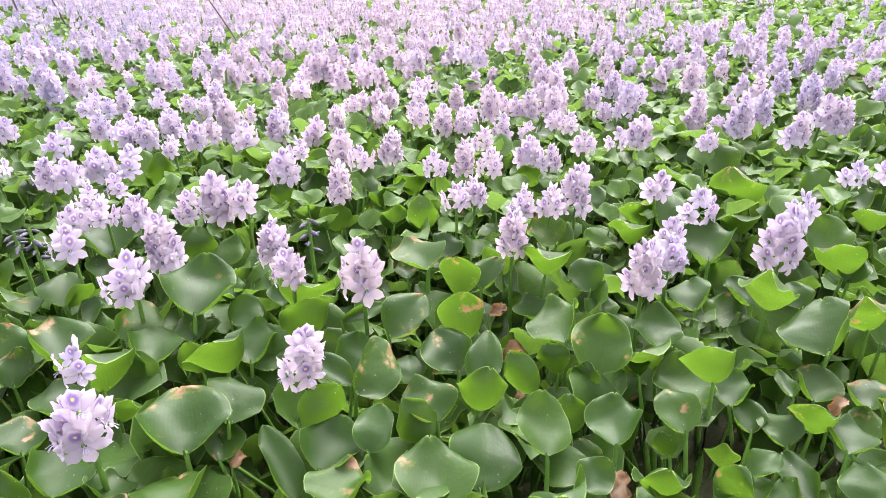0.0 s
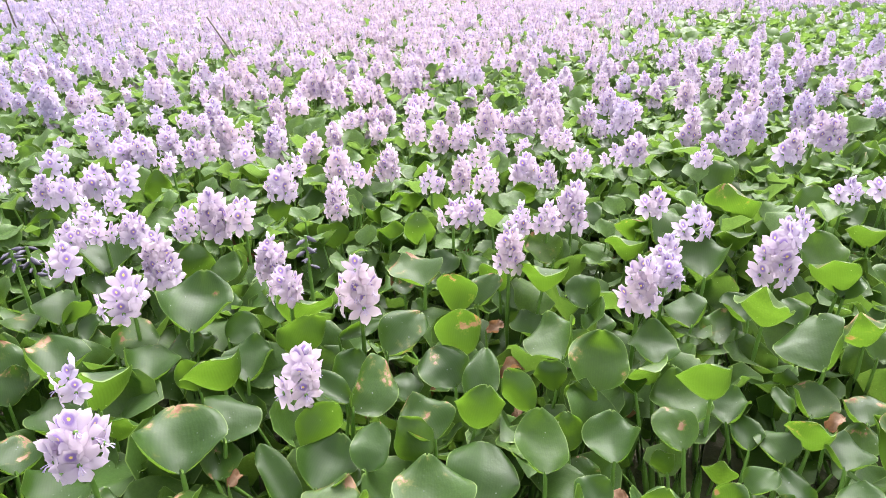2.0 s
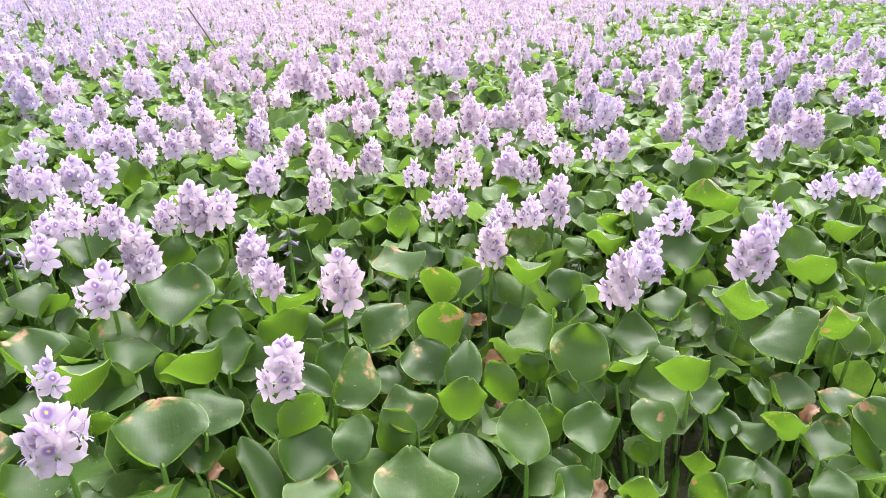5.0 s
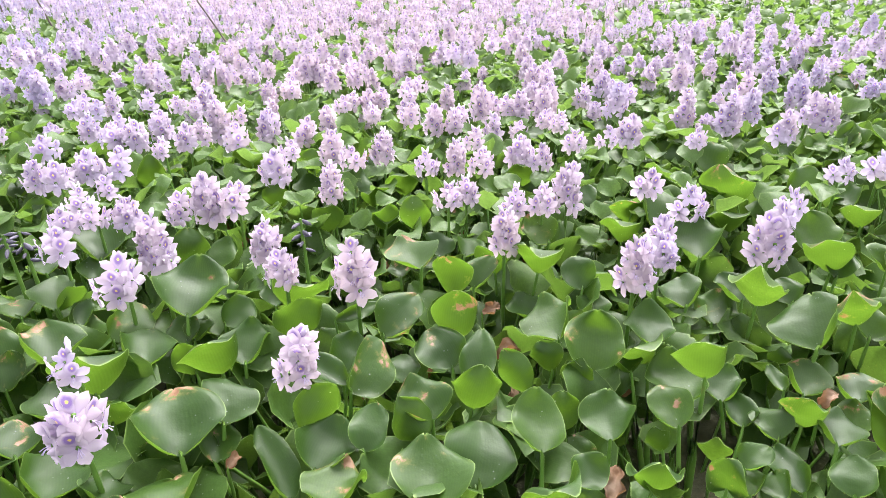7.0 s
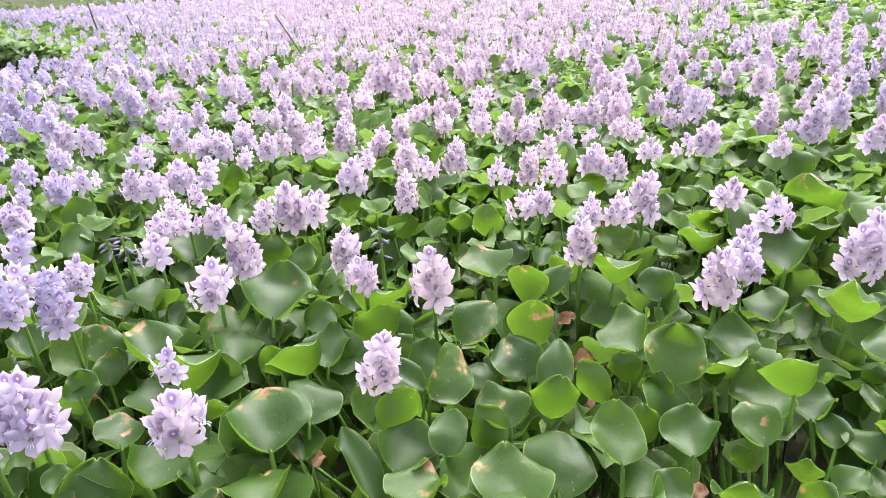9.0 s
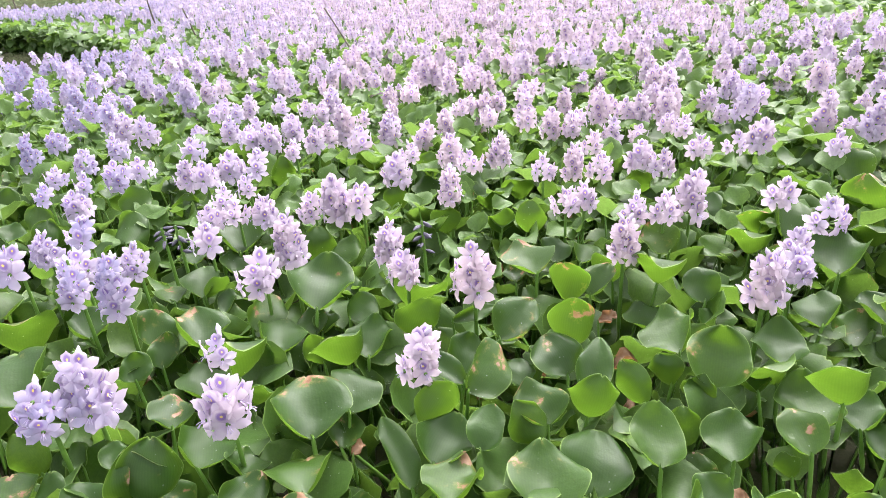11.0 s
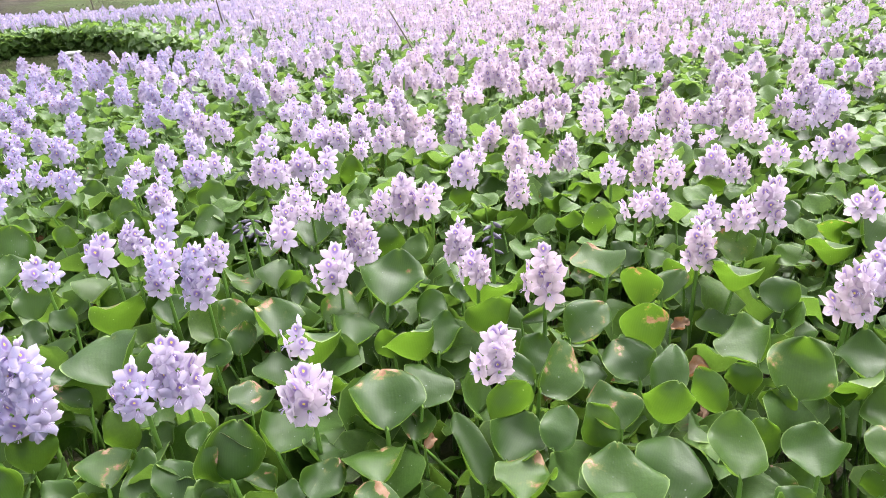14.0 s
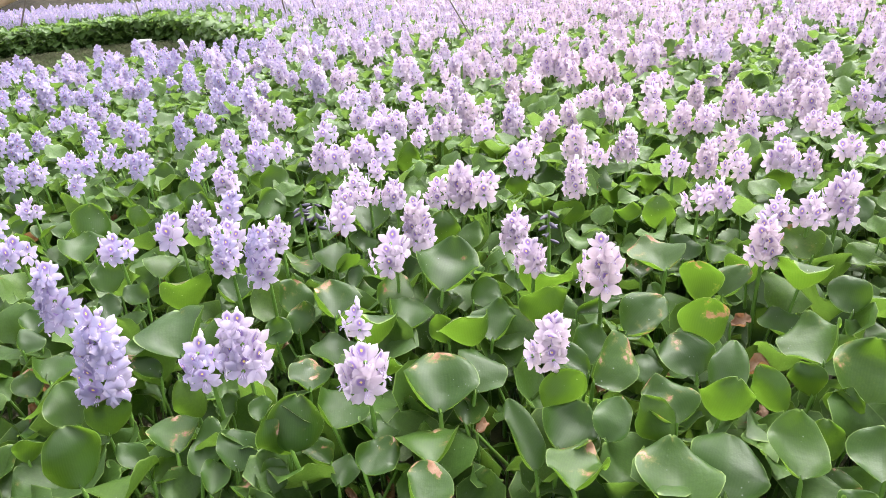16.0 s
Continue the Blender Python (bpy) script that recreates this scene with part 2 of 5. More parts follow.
def beyond_pool(x, y):
    """Metres from the far edge of the open water."""
    best = 99.0
    for (x0, y0), (x1, y1) in zip(FAR_EDGE, FAR_EDGE[1:]):
        dx, dy = x1 - x0, y1 - y0
        t = max(0.0, min(1.0, ((x - x0) * dx + (y - y0) * dy) / (dx * dx + dy * dy)))
        best = min(best, math.hypot(x - x0 - t * dx, y - y0 - t * dy))
    return best


def open_water(x, y):
    return x < -2.5 and in_pool(x + 0.12 * noise.noise((x * 1.3, y * 1.3, 4)), y + 0.12 * noise.noise((x * 1.3, y * 1.3, 8)))


def grows(x, y):
    """Where the floating plants stand."""
    return y > 0.1 + 0.15 * noise.noise((x * 2, 0, 1)) and y < bank_y(x) - 0.2 and not open_water(x, y)


def bloom(x, y):
    """How thickly the spikes stand, 0 to 1."""
    b = 0.78 + 0.75 * noise.noise((x * 0.9, y * 0.9, 7)) + 0.28 * (y > 5)
    if x < -2.8 and y > 4.6:
        d = beyond_pool(x, y)
        if d < 1.1:
            b *= 0.15 if d < 0.75 else 0.5
    # a leafy patch with few flowers
    w = 0.25 * noise.noise((x * 1.1, y * 1.1, 15))
    if 4.55 + w < y < 7.5 + 0.05 * x + w and x > 1.2:
        b *= 0.07 if x > 1.75 + 0.28 * (y - 4.5) + 2 * w else 0.42
    if bank_y(x) - y < 0.8 and x < -7:
        b *= 0.8
    return max(0.0, min(1.0, b))


def grid_mesh(name, xs, ys, height):
    nx, ny = len(xs), len(ys)
    co = [(x, y, height(x, y)) for y in ys for x in xs]
    fs = [(j * nx + i, j * nx + i + 1, (j + 1) * nx + i + 1, (j + 1) * nx + i) for j in range(ny - 1) for i in range(nx - 1)]
    me = bpy.data.meshes.new(name)
    me.from_pydata(co, [], fs)
    me.polygons.foreach_set("use_smooth", [True] * len(fs))
    return me


def smooth(a, b, x):
    t = max(0.0, min(1.0, (x - a) / (b - a)))
    return t * t * (3 - 2 * t)


def ground_height(x, y):
    far = smooth(-0.6, 1.6, y - bank_y(x))
    near = smooth(0.12, -0.40, y)
    lift = 0.34 + 0.10 * noise.noise((x * 0.5, y * 0.5, 2)) + 0.05 * noise.noise((x * 2, y * 2, 5))
    heap = 0.60 * math.exp(-((x + 15.2) / 3.2) ** 2 - ((y - 13.2) / 1.7) ** 2)
    return -0.45 + (0.45 + lift) * max(far, near * 0.8) + heap + 0.02 * max(0.0, y - 15)


def stretch(lo, hi, n, fine):
    """Steps that are fine round the middle and wide far out."""
    return [fine * i if abs(i) < n else math.copysign(fine * n * 1.22 ** (abs(i) - n), i) for i in range(lo, hi + 1)]


XS = stretch(-72, 72, 60, 0.6)
YS = [-900, -300, -90, -30, -12, -5, -2.5, -1.4] + [-0.9 + 0.4 * i for i in range(66)] + [25.9 + 1.0 * 1.3 ** i for i in range(26)]
ground = new("ground", grid_mesh("ground", XS, YS, ground_height))
ground.data.materials.append(GRASS_SOIL)
tagged(ground, "grassy and muddy earth around and under the pond", "ground", kind="structure")
water = new("water", grid_mesh("water", [-60 + 4 * i for i in range(31)], [-1.5 + 1.5 * i for i in range(22)], lambda x, y: 0.0))
water.data.materials.append(WATER)
tagged(water, "still, murky brown-green pond water between the plants", "water", kind="structure")


def mat_height(x, y):
    return 0.015 + 0.035 * noise.noise((x * 9, y * 9, 3)) + 0.02 * noise.noise((x * 31, y * 31, 6)) - (0.2 if open_water(x, y) or not grows(x, y) else 0.0)


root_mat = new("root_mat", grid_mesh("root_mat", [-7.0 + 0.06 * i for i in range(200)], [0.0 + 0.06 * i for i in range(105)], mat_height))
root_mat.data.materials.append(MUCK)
tagged(root_mat, "dark mat of roots and rotting leaves between the plants", "root mat", kind="structure")


# ---------------------------------------------------------------- shapes of leaf and flower
def blade_shape(rows, cols, kind, seed):
    """A round, waxy blade of width 1 and length 1 along +y, its stalk end at the origin, upper side +z. At the stalk it is rolled
    into a funnel and opens towards the blunt tip, which bends back. Returns points, faces, uv."""
    r = random.Random(seed)
    wrap0, wrap1, hump = {"open": (r.uniform(110, 180), r.uniform(10, 48), r.uniform(-0.10, 0.10)), "cupped": (r.uniform(160, 215), r.uniform(50, 95), r.uniform(-0.12, 0.06)),
                          "withered": (r.uniform(180, 260), r.uniform(140, 260), r.uniform(-0.1, 0.4)), "flat": (r.uniform(80, 130), r.uniform(15, 45), r.uniform(0.03, 0.14))}[kind]
    power, wave, ph = r.uniform(1.0, 1.9), r.uniform(0.06, 0.15), r.uniform(0, 6.3)
    full, tail = r.uniform(0.74, 1.0), r.uniform(0.38, 0.52)
    peak = r.uniform(-0.03, 0.012)
    lean, skew, notch, flare = r.uniform(-0.12, 0.12), r.uniform(-0.2, 0.2), r.uniform(-0.04, 0.03), r.uniform(0.05, 0.28)
    roll, side, lip = r.choice((0.0, 0.12, 0.3, 0.5)), r.choice((-1, 1)), r.uniform(-0.22, 0.26)
    if kind == "cupped":
        wave, flare = wave * 1.4, flare + 0.10
    pts, uvs = [], []
    for j in range(rows + 1):
        v = 0.5 - 0.5 * math.cos(math.pi * j / rows) if j else 0.0
        v = 0.75 * v + 0.25 * j / rows
        # outline: a short neck, broad round shoulders, a blunt tip
        half = 0.5 * max(0.09 * (1 - v), math.sin(math.pi * min(0.9985, v ** full)) ** tail)
        half *= 1 + 0.12 * noise.noise((v * 2.6, seed * 1.7, 2.0))
        turn = radians(wrap1 + (wrap0 - wrap1) * (1 - v) ** power)
        free = min(1.0, half / 0.24)  # the last rows by stalk and tip close up without ruffles
        bow = 2 * half / turn if kind == "withered" else half / math.sin(min(turn, math.pi) / 2)
        for i in range(cols + 1):
            s = 2 * i / cols - 1
            s += skew * (1 - s * s) * v
            a = turn * s / 2
            x = bow * math.sin(a)
            z = bow * (1 - math.cos(a))
            y = v + peak * (1 - abs(s)) * v ** 4 + notch * math.exp(-(s * 4) ** 2) * v ** 8 - 0.05 * (1 - v) * v * s * s
            z += hump * 4 * v * (1 - v) - free * flare * s ** 4 * v + free * wave * s * s * math.sin(6.5 * v + ph + (2.1 if s > 0 else 0)) * min(1.0, 3 * v)
            z += (0.055 * noise.noise((x * 2.4 + seed * 7.1, v * 2.4, seed * 1.3)) + 0.020 * noise.noise((x * 6 + seed * 3.1, v * 6, seed * 2.3))) * min(1.0, 4 * v)
            z += free * (0.028 * abs(s) ** 3 * math.sin(13 * v + 2 * ph + (1.3 if s > 0 else 0)) * v + 0.03 * math.sin(5 * s + ph) * v ** 4 + 0.03 * abs(s))
            z += lip * max(0.0, (v - 0.55) / 0.45) ** 2 * (1 - 0.4 * free * s * s)
            turned = free * roll * max(0.0, side * s) ** 3 * math.sin(math.pi * min(1.0, 0.1 + v))
            z += turned * 0.55
            x -= side * turned * 0.35
            if kind == "withered":
                z += 0.16 * noise.noise((x * 6 + seed * 3, v * 6, 5.0))
                x *= 0.7 + 0.5 * noise.noise((seed, v * 4, 1.0))
            pts.append((x + lean * v * v, y, z))
            uvs.append((i / cols, v))
    # the rolled blade is made as wide as it would measure across
    broad = max(0.8, 1 / max(0.72, max(p[0] - lean * p[1] ** 2 for p in pts) - min(p[0] - lean * p[1] ** 2 for p in pts)))
    pts = [(x * broad, y, z) for x, y, z in pts]
    w = cols + 1
    faces = [(j * w + i, j * w + i + 1, (j + 1) * w + i + 1, (j + 1) * w + i) for j in range(rows) for i in range(cols)]
    return pts, faces, uvs


def make_mesh(name, pts, faces, uvs, mats, which=None, smooth_faces=True):
    me = bpy.data.meshes.new(name)
    me.from_pydata(pts, [], faces)
    if uvs is not None:
        lay = me.uv_layers.new(name="uv")
        idx = np.empty(len(me.loops), dtype=np.int32)
        me.loops.foreach_get("vertex_index", idx)
        lay.data.foreach_set("uv", np.asarray(uvs, dtype=np.float32)[idx].ravel())
    for m in mats:
        me.materials.append(m)
    if which is not None:
        me.polygons.foreach_set("material_index", which)
    me.polygons.foreach_set("use_smooth", [smooth_faces] * len(faces))
    return me


def tube(path, radii, sides=7):
    """Points and faces of a tube along a path."""
    pts, faces = [], []
    for k, (p, r) in enumerate(zip(path, radii)):
        a = Vector(path[min(k + 1, len(path) - 1)]) - Vector(path[max(k - 1, 0)])
        q = a.to_track_quat("Z", "Y")
        for i in range(sides):
            t = 2 * math.pi * i / sides
            pts.append(tuple(Vector(p) + q @ Vector((r * math.cos(t), r * math.sin(t), 0))))
    for k in range(len(path) - 1):
        for i in range(sides):
            j = (i + 1) % sides
            faces.append((k * sides + i, k * sides + j, (k + 1) * sides + j, (k + 1) * sides + i))
    faces.append(tuple(range(sides))[::-1])
    faces.append(tuple(range((len(path) - 1) * sides, len(path) * sides)))
    return pts, faces


def petal_shape(rows, cols, length, width, back, seed):
    """One petal along +y from the throat; the face of the flower looks to +z."""
    pts, uvs = [], []
    if rows == 1:
        return [(0, 0.002, 0), (width * 0.52, length * 0.6, 0.006), (0, length, 0.004 - back), (-width * 0.52, length * 0.6, 0.006)], [(0, 1, 2, 3)], [(0.5, 0), (1, 0.55), (0.5, 1), (0, 0.55)]
    for j in range(rows + 1):
        v = j / rows
        half = width * 0.5 * (0.14 + 0.86 * math.sin(math.pi * (0.06 + 0.82 * v ** 1.1)) ** 0.75) * (1.0 if v < 0.9 else 0.42)
        for i in range(cols + 1):
            s = 2 * i / cols - 1
            z = 0.0055 * math.sin(v * 1.7) - back * v * v - 0.0016 * s * s + 0.0022 * math.sin(7 * v + seed * 2.3 + 2 * s) * abs(s)
            pts.append((half * s, 0.003 + length * v - 0.0025 * s * s * v, z))
            uvs.append((i / cols, v))
    w = cols + 1
    faces = [(j * w + i, j * w + i + 1, (j + 1) * w + i + 1, (j + 1) * w + i) for j in range(rows) for i in range(cols)]
    return pts, faces, uvs


def flower_shape(rows, cols, seed, with_stamens=True):
    """Six petals: one broad upper one with the eye, five plain. Returns points, faces, uv, material index (0 plain, 1 eyed, 2 tube, 3 stamen)."""
    r = random.Random(seed)
    P, Fc, U, M = [], [], [], []

    def put(pts, faces, uvs, turn, mat):
        o = len(P)
        rot = Matrix.Rotation(turn, 3, "Z")
        P.extend(tuple(rot @ Vector(p)) for p in pts)
        U.extend(uvs)
        Fc.extend(tuple(o + i for i in f) for f in faces)
        M.extend([mat] * len(faces))

    for k in range(6):
        upper = k == 0
        p, f, u = petal_shape(rows, cols, 0.036 if upper else r.uniform(0.031, 0.036), 0.029 if upper else r.uniform(0.0165, 0.0215), -0.003 if upper else (0.001, 0.004, 0.007)[min(k, 6 - k) - 1] + r.uniform(-0.003, 0.004), seed + k)
        put(p, f, u, radians(60 * k + r.uniform(-7, 7)), 1 if upper else 0)
    if with_stamens:
        p, f = tube([(0, -0.004, -0.026), (0, 0, -0.012), (0, 0, 0.0015)], [0.0017, 0.002, 0.0042], 6)
        put(p, f, [(0.5, 0.2)] * len(p), 0, 2)
        for k in range(3):
            a = 2.4 + 0.75 * k
            p, f = tube([(0, 0, 0), (0.004 * math.sin(a), 0.005 * math.cos(a), 0.010), (0.007 * math.sin(a), 0.010 * math.cos(a), 0.014)], [0.0005, 0.0005, 0.0009], 4)
            put(p, f, [(0.5, 0.5)] * len(p), 0, 3)
    return P, Fc, U, M


FLOWERS = [make_mesh("flower", *flower_shape(6, 4, s)[:3], [PETAL, STANDARD, STEM, STAMEN], flower_shape(6, 4, s)[3]) for s in range(5)]
b_pts, b_faces = tube([(0, 0, -0.02), (0, 0, -0.008), (0, 0, 0.004), (0, 0, 0.013)], [0.0012, 0.0035, 0.005, 0.001], 6)
BUDS = make_mesh("flower_bud", b_pts, b_faces, None, [BUD])

BLADES = {}
for kind, count in (("open", 14), ("cupped", 10), ("withered", 4), ("flat", 4)):
    for spot in (0, 1):
        BLADES[kind, spot] = [make_mesh("leaf_blade", *blade_shape(15, 12, kind, 20 + 10 * k + len(kind)), [LEAF[2 if kind == "withered" else spot]]) for k in range(count)]
t_pts, t_faces = tube([(0, 0, 0), (0.012, 0, -0.2), (0.015, 0.006, -0.5), (0, 0, -1)], [0.42, 0.55, 0.85, 1.0], 7)
PETIOLES = make_mesh("petiole", t_pts, t_faces, None, [STEM])
s_pts, s_faces = tube([(0, 0, 1), (0, 0, 0.7), (0, 0, 0.35), (0, 0, 0)], [0.55, 0.8, 1.0, 1.15], 8)
STALKS = make_mesh("stalk", s_pts, s_faces, None, [STEM])


def child(name, me, parent, m):
    """A part under its thing or part; m is its place in the plant's own space."""
    ob = new(name, me)
    ob.parent = parent
    if parent.parent:
        ob.matrix_parent_inverse = parent.matrix_basis.inverted()
    ob.matrix_basis = m
    return ob


def blade_matrix(base, heading, rise, twist, width, length):
    """Puts the unit blade at its stalk end: the way its tip points, how steeply, its turn about that axis."""
    h, e = radians(heading), radians(rise)
    ax = Vector((math.cos(h) * math.cos(e), math.sin(h) * math.cos(e), math.sin(e)))
    n0 = Vector((0, 0, 1)) - ax * ax.z
    n0.normalize()
    x0 = ax.cross(n0)
    t = radians(twist)
    n = n0 * math.cos(t) + x0 * math.sin(t)
    x = ax.cross(n)
    rot = Matrix((x, ax, n)).transposed().to_4x4()
    return Matrix.Translation(base) @ rot @ Matrix.Diagonal((width, length, width, 1))


def span(a, b, r):
    """Matrix that lays a unit tube (0 to -1 in z, radius 1) from a down to b."""
    d = Vector(a) - Vector(b)
    return Matrix.Translation(a) @ d.to_track_quat("Z", "Y").to_matrix().to_4x4() @ Matrix.Diagonal((r, r, d.length, 1))


def add_leaf(root, rx, ry, row, rng):
    bx, by, bz, heading, rise, twist, width, length, kind = row
    spot = 1 if kind.endswith("spotted") else 0
    kind = kind.split("_")[0]
    if not spot and width > 0.06 and rng.random() < 0.08:
        spot = 1
    heading, rise, twist = heading + rng.gauss(0, 4), rise + rng.gauss(0, 3), twist + rng.gauss(0, 5)
    me = rng.choice(BLADES[kind, spot])
    base = Vector((bx - rx, by - ry, bz))
    leaf = child("leaf", me, root, blade_matrix(base, heading, rise, twist, width, length))
    foot = Vector((base.x * 0.45 + rng.uniform(-0.02, 0.02), base.y * 0.45 + rng.uniform(-0.02, 0.02), -0.03))
    st = child("petiole", PETIOLES, leaf, span(base + Vector((0, 0, 0.001)), foot, 0.0050 + 0.030 * width))
    return leaf


def whorls(high, pitch, rng):
    """Places of the flowers on a spike: height and the way each looks. They stand in loose rings of two and three,
    most on the side that looks to the light over the near shore."""
    rings = max(2, round(high / pitch) + 1)
    for k in range(rings):
        f = k / (rings - 1)
        sides = (-52, 22) if k % 4 == 0 else (-22, 52) if k % 4 == 2 else (-8, 78) if k % 4 == 1 else (10, -78)
        if rng.random() < 0.55:
            sides += ((88, -88, -70, 66)[k % 4],)
        if k == rings - 1:
            sides = (-20, 40) if rng.random() < 0.5 else (5,)
        for s in sides:
            a = radians(s + rng.uniform(-16, 16))
            out = Vector((math.sin(a), -math.cos(a), 0))
            yield f + rng.uniform(-0.05, 0.05), out, (out + Vector((0, 0, rng.uniform(-0.12, 0.26) + 0.55 * max(0.0, f) ** 3))).normalized()


def add_spike(root, rx, ry, row, rng):
    x, y, z, high, wide = row
    lean = Vector((rng.gauss(0.08, 0.07), rng.gauss(0.05, 0.06), 1))
    mid = Vector((x - rx, y - ry, z + high / 2))
    top, low = mid + lean * high * 0.5, mid - lean * high * 0.5
    foot = Vector((low.x * 0.6, low.y * 0.6, -0.03))
    spike = child("flower_spike", STALKS, root, Matrix.Translation(foot) @ (top - foot).to_track_quat("Z", "Y").to_matrix().to_4x4() @ Matrix.Diagonal((0.0055, 0.0055, (top - foot).length, 1)))
    axis = (top - low).normalized()
    big = min(1.12, max(0.84, wide / 0.086))
    reach = max(0.020, high - 0.052 * big)
    for f, out, face in whorls(reach, 0.0245 * big, rng):
        size = big * (1.0 - 0.14 * max(0.0, f) ** 2) * rng.uniform(0.84, 1.08)
        spot = mid + lean * (reach * (f - 0.48)) + out * (big * (0.033 - 0.016 * f))
        q = face.to_track_quat("Z", "Y").to_matrix().to_4x4()
        child("flower", FLOWERS[rng.randrange(5)], spike, Matrix.Translation(spot) @ q @ Matrix.Rotation(rng.uniform(-0.25, 0.25), 4, "Z") @ Matrix.Scale(size, 4))
    for k in range(2):
        a = rng.uniform(0, 6.28)
        d = (axis + Vector((0.5 * math.cos(a), 0.5 * math.sin(a), 0))).normalized()
        child("flower_bud", BUDS, spike, Matrix.Translation(mid + lean * (reach * 0.52) + d * 0.02) @ d.to_track_quat("Z", "Y").to_matrix().to_4x4())
    return spike


PLANT_RNG = random.Random(11)


def plant(x, y, spikes, leaves):
    """One rosette: spikes are (x, y, height of the lowest flower, length, width); leaves are
    (x, y, z of the stalk end, heading, rise, twist, width, length, kind)."""
    root = new("water_hyacinth")
    root.location = (x, y, 0)
    for row in leaves:
        add_leaf(root, x, y, row, PLANT_RNG)
    for row in spikes:
        add_spike(root, x, y, row, PLANT_RNG)
    worn = any("spotted" in r[8] or r[8] == "withered" for r in leaves)
    what = "water hyacinth with glossy leaves, some browned" if worn else "water hyacinth with glossy round green leaves"
    what += " and lilac flower spike" if spikes else ", without flowers"
    if not leaves:
        what = "pale lilac water hyacinth spike on a green stalk"
    return tagged(root, what, "plant", group="water hyacinths in the near bed")


# the near bed, plant by plant
plant(-0.823, 0.401, [], [(-0.823, 0.401, 0.320, 134, -9, 5, 0.110, 0.099, "open"), (-0.829, 0.467, 0.290, 96, -6, 28, 0.045, 0.072, "cupped"), (-0.865, 0.491, 0.290, 162, 27, -16, 0.046, 0.071, "open"), (-0.923, 0.415, 0.310, 120, 72, -144, 0.091, 0.105, "open"), (-0.807, 0.510, 0.320, 127, 23, 21, 0.084, 0.082, "open_spotted"), (-0.747, 0.491, 0.300, 117, 28, 11, 0.054, 0.102, "open")])
plant(-0.716, 0.456, [], [(-0.628, 0.507, 0.286, 89, 42, 20, 0.045, 0.050, "open")])
plant(-1.120, 0.462, [], [(-1.120, 0.462, 0.270, 71, 70, -106, 0.051, 0.050, "cupped"), (-1.179, 0.524, 0.240, 134, 14, 17, 0.072, 0.071, "open")])
plant(-0.710, 0.464, [], [(-0.710, 0.464, 0.300, 110, 15, 21, 0.047, 0.061, "cupped"), (-0.693, 0.516, 0.300, 122, 27, 16, 0.071, 0.074, "cupped"), (-0.648, 0.477, 0.290, 121, -3, 4, 0.070, 0.068, "open_spotted"), (-0.697, 0.543, 0.270, 31, 60, -96, 0.060, 0.059, "cupped"), (-0.620, 0.494, 0.290, 111, 18, 7, 0.054, 0.059, "open"), (-0.613, 0.554, 0.320, 87, 77, -133, 0.095, 0.093, "open")])
plant(-0.354, 0.503, [], [(-0.354, 0.503, 0.320, 111, 19, 2, 0.071, 0.079, "open_spotted"), (-0.378, 0.600, 0.310, 113, -7, 5, 0.107, 0.098, "open"), (-0.478, 0.554, 0.310, 79, 12, 14, 0.066, 0.076, "open_spotted")])
plant(-0.510, 0.526, [], [(-0.592, 0.537, 0.347, 102, 50, -172, 0.089, 0.093, "cupped")])
plant(-0.523, 0.542, [], [(-0.523, 0.542, 0.280, 95, 14, 13, 0.051, 0.060, "open")])
plant(-0.008, 0.585, [], [(-0.008, 0.585, 0.320, 94, 17, 0, 0.124, 0.122, "open_spotted"), (0.055, 0.669, 0.270, 81, 22, 4, 0.117, 0.115, "open"), (-0.156, 0.601, 0.310, 94, -2, 4, 0.097, 0.095, "open_spotted"), (-0.019, 0.752, 0.300, 157, 54, 133, 0.072, 0.081, "cupped"), (-0.118, 0.714, 0.310, 84, 26, 12, 0.062, 0.079, "open")])
plant(-1.260, 0.598, [], [(-1.260, 0.598, 0.280, 136, 35, 11, 0.072, 0.070, "open_spotted"), (-1.235, 0.625, 0.300, 121, 12, 20, 0.091, 0.095, "cupped")])
plant(0.587, 0.599, [], [(0.587, 0.599, 0.310, 66, 27, -12, 0.061, 0.062, "open"), (0.549, 0.642, 0.270, 91, 6, -25, 0.052, 0.095, "cupped"), (0.513, 0.626, 0.280, 90, 4, -20, 0.049, 0.052, "open"), (0.629, 0.707, 0.300, 61, 4, -2, 0.074, 0.078, "cupped"), (0.459, 0.632, 0.280, 69, 20, -13, 0.050, 0.049, "open"), (0.462, 0.667, 0.300, 35, 30, 13, 0.044, 0.055, "cupped")])
plant(0.170, 0.600, [], [(0.170, 0.600, 0.310, -137, 70, 48, 0.089, 0.080, "cupped"), (0.201, 0.636, 0.310, 46, 19, 20, 0.061, 0.060, "open"), (0.159, 0.692, 0.320, 89, 29, 5, 0.086, 0.101, "open"), (0.099, 0.720, 0.250, 78, 25, 0, 0.057, 0.082, "open"), (0.323, 0.605, 0.300, 70, -12, 1, 0.064, 0.058, "open"), (0.318, 0.645, 0.280, -102, 78, -4, 0.084, 0.076, "cupped")])
plant(-1.020, 0.603, [(-1.020, 0.603, 0.332, 0.196, 0.105)], [(-1.067, 0.540, 0.300, 141, 44, -4, 0.082, 0.094, "open"), (-1.011, 0.547, 0.280, 68, 72, -112, 0.082, 0.080, "cupped"), (-1.011, 0.698, 0.300, 171, 25, -22, 0.042, 0.087, "cupped_spotted")])
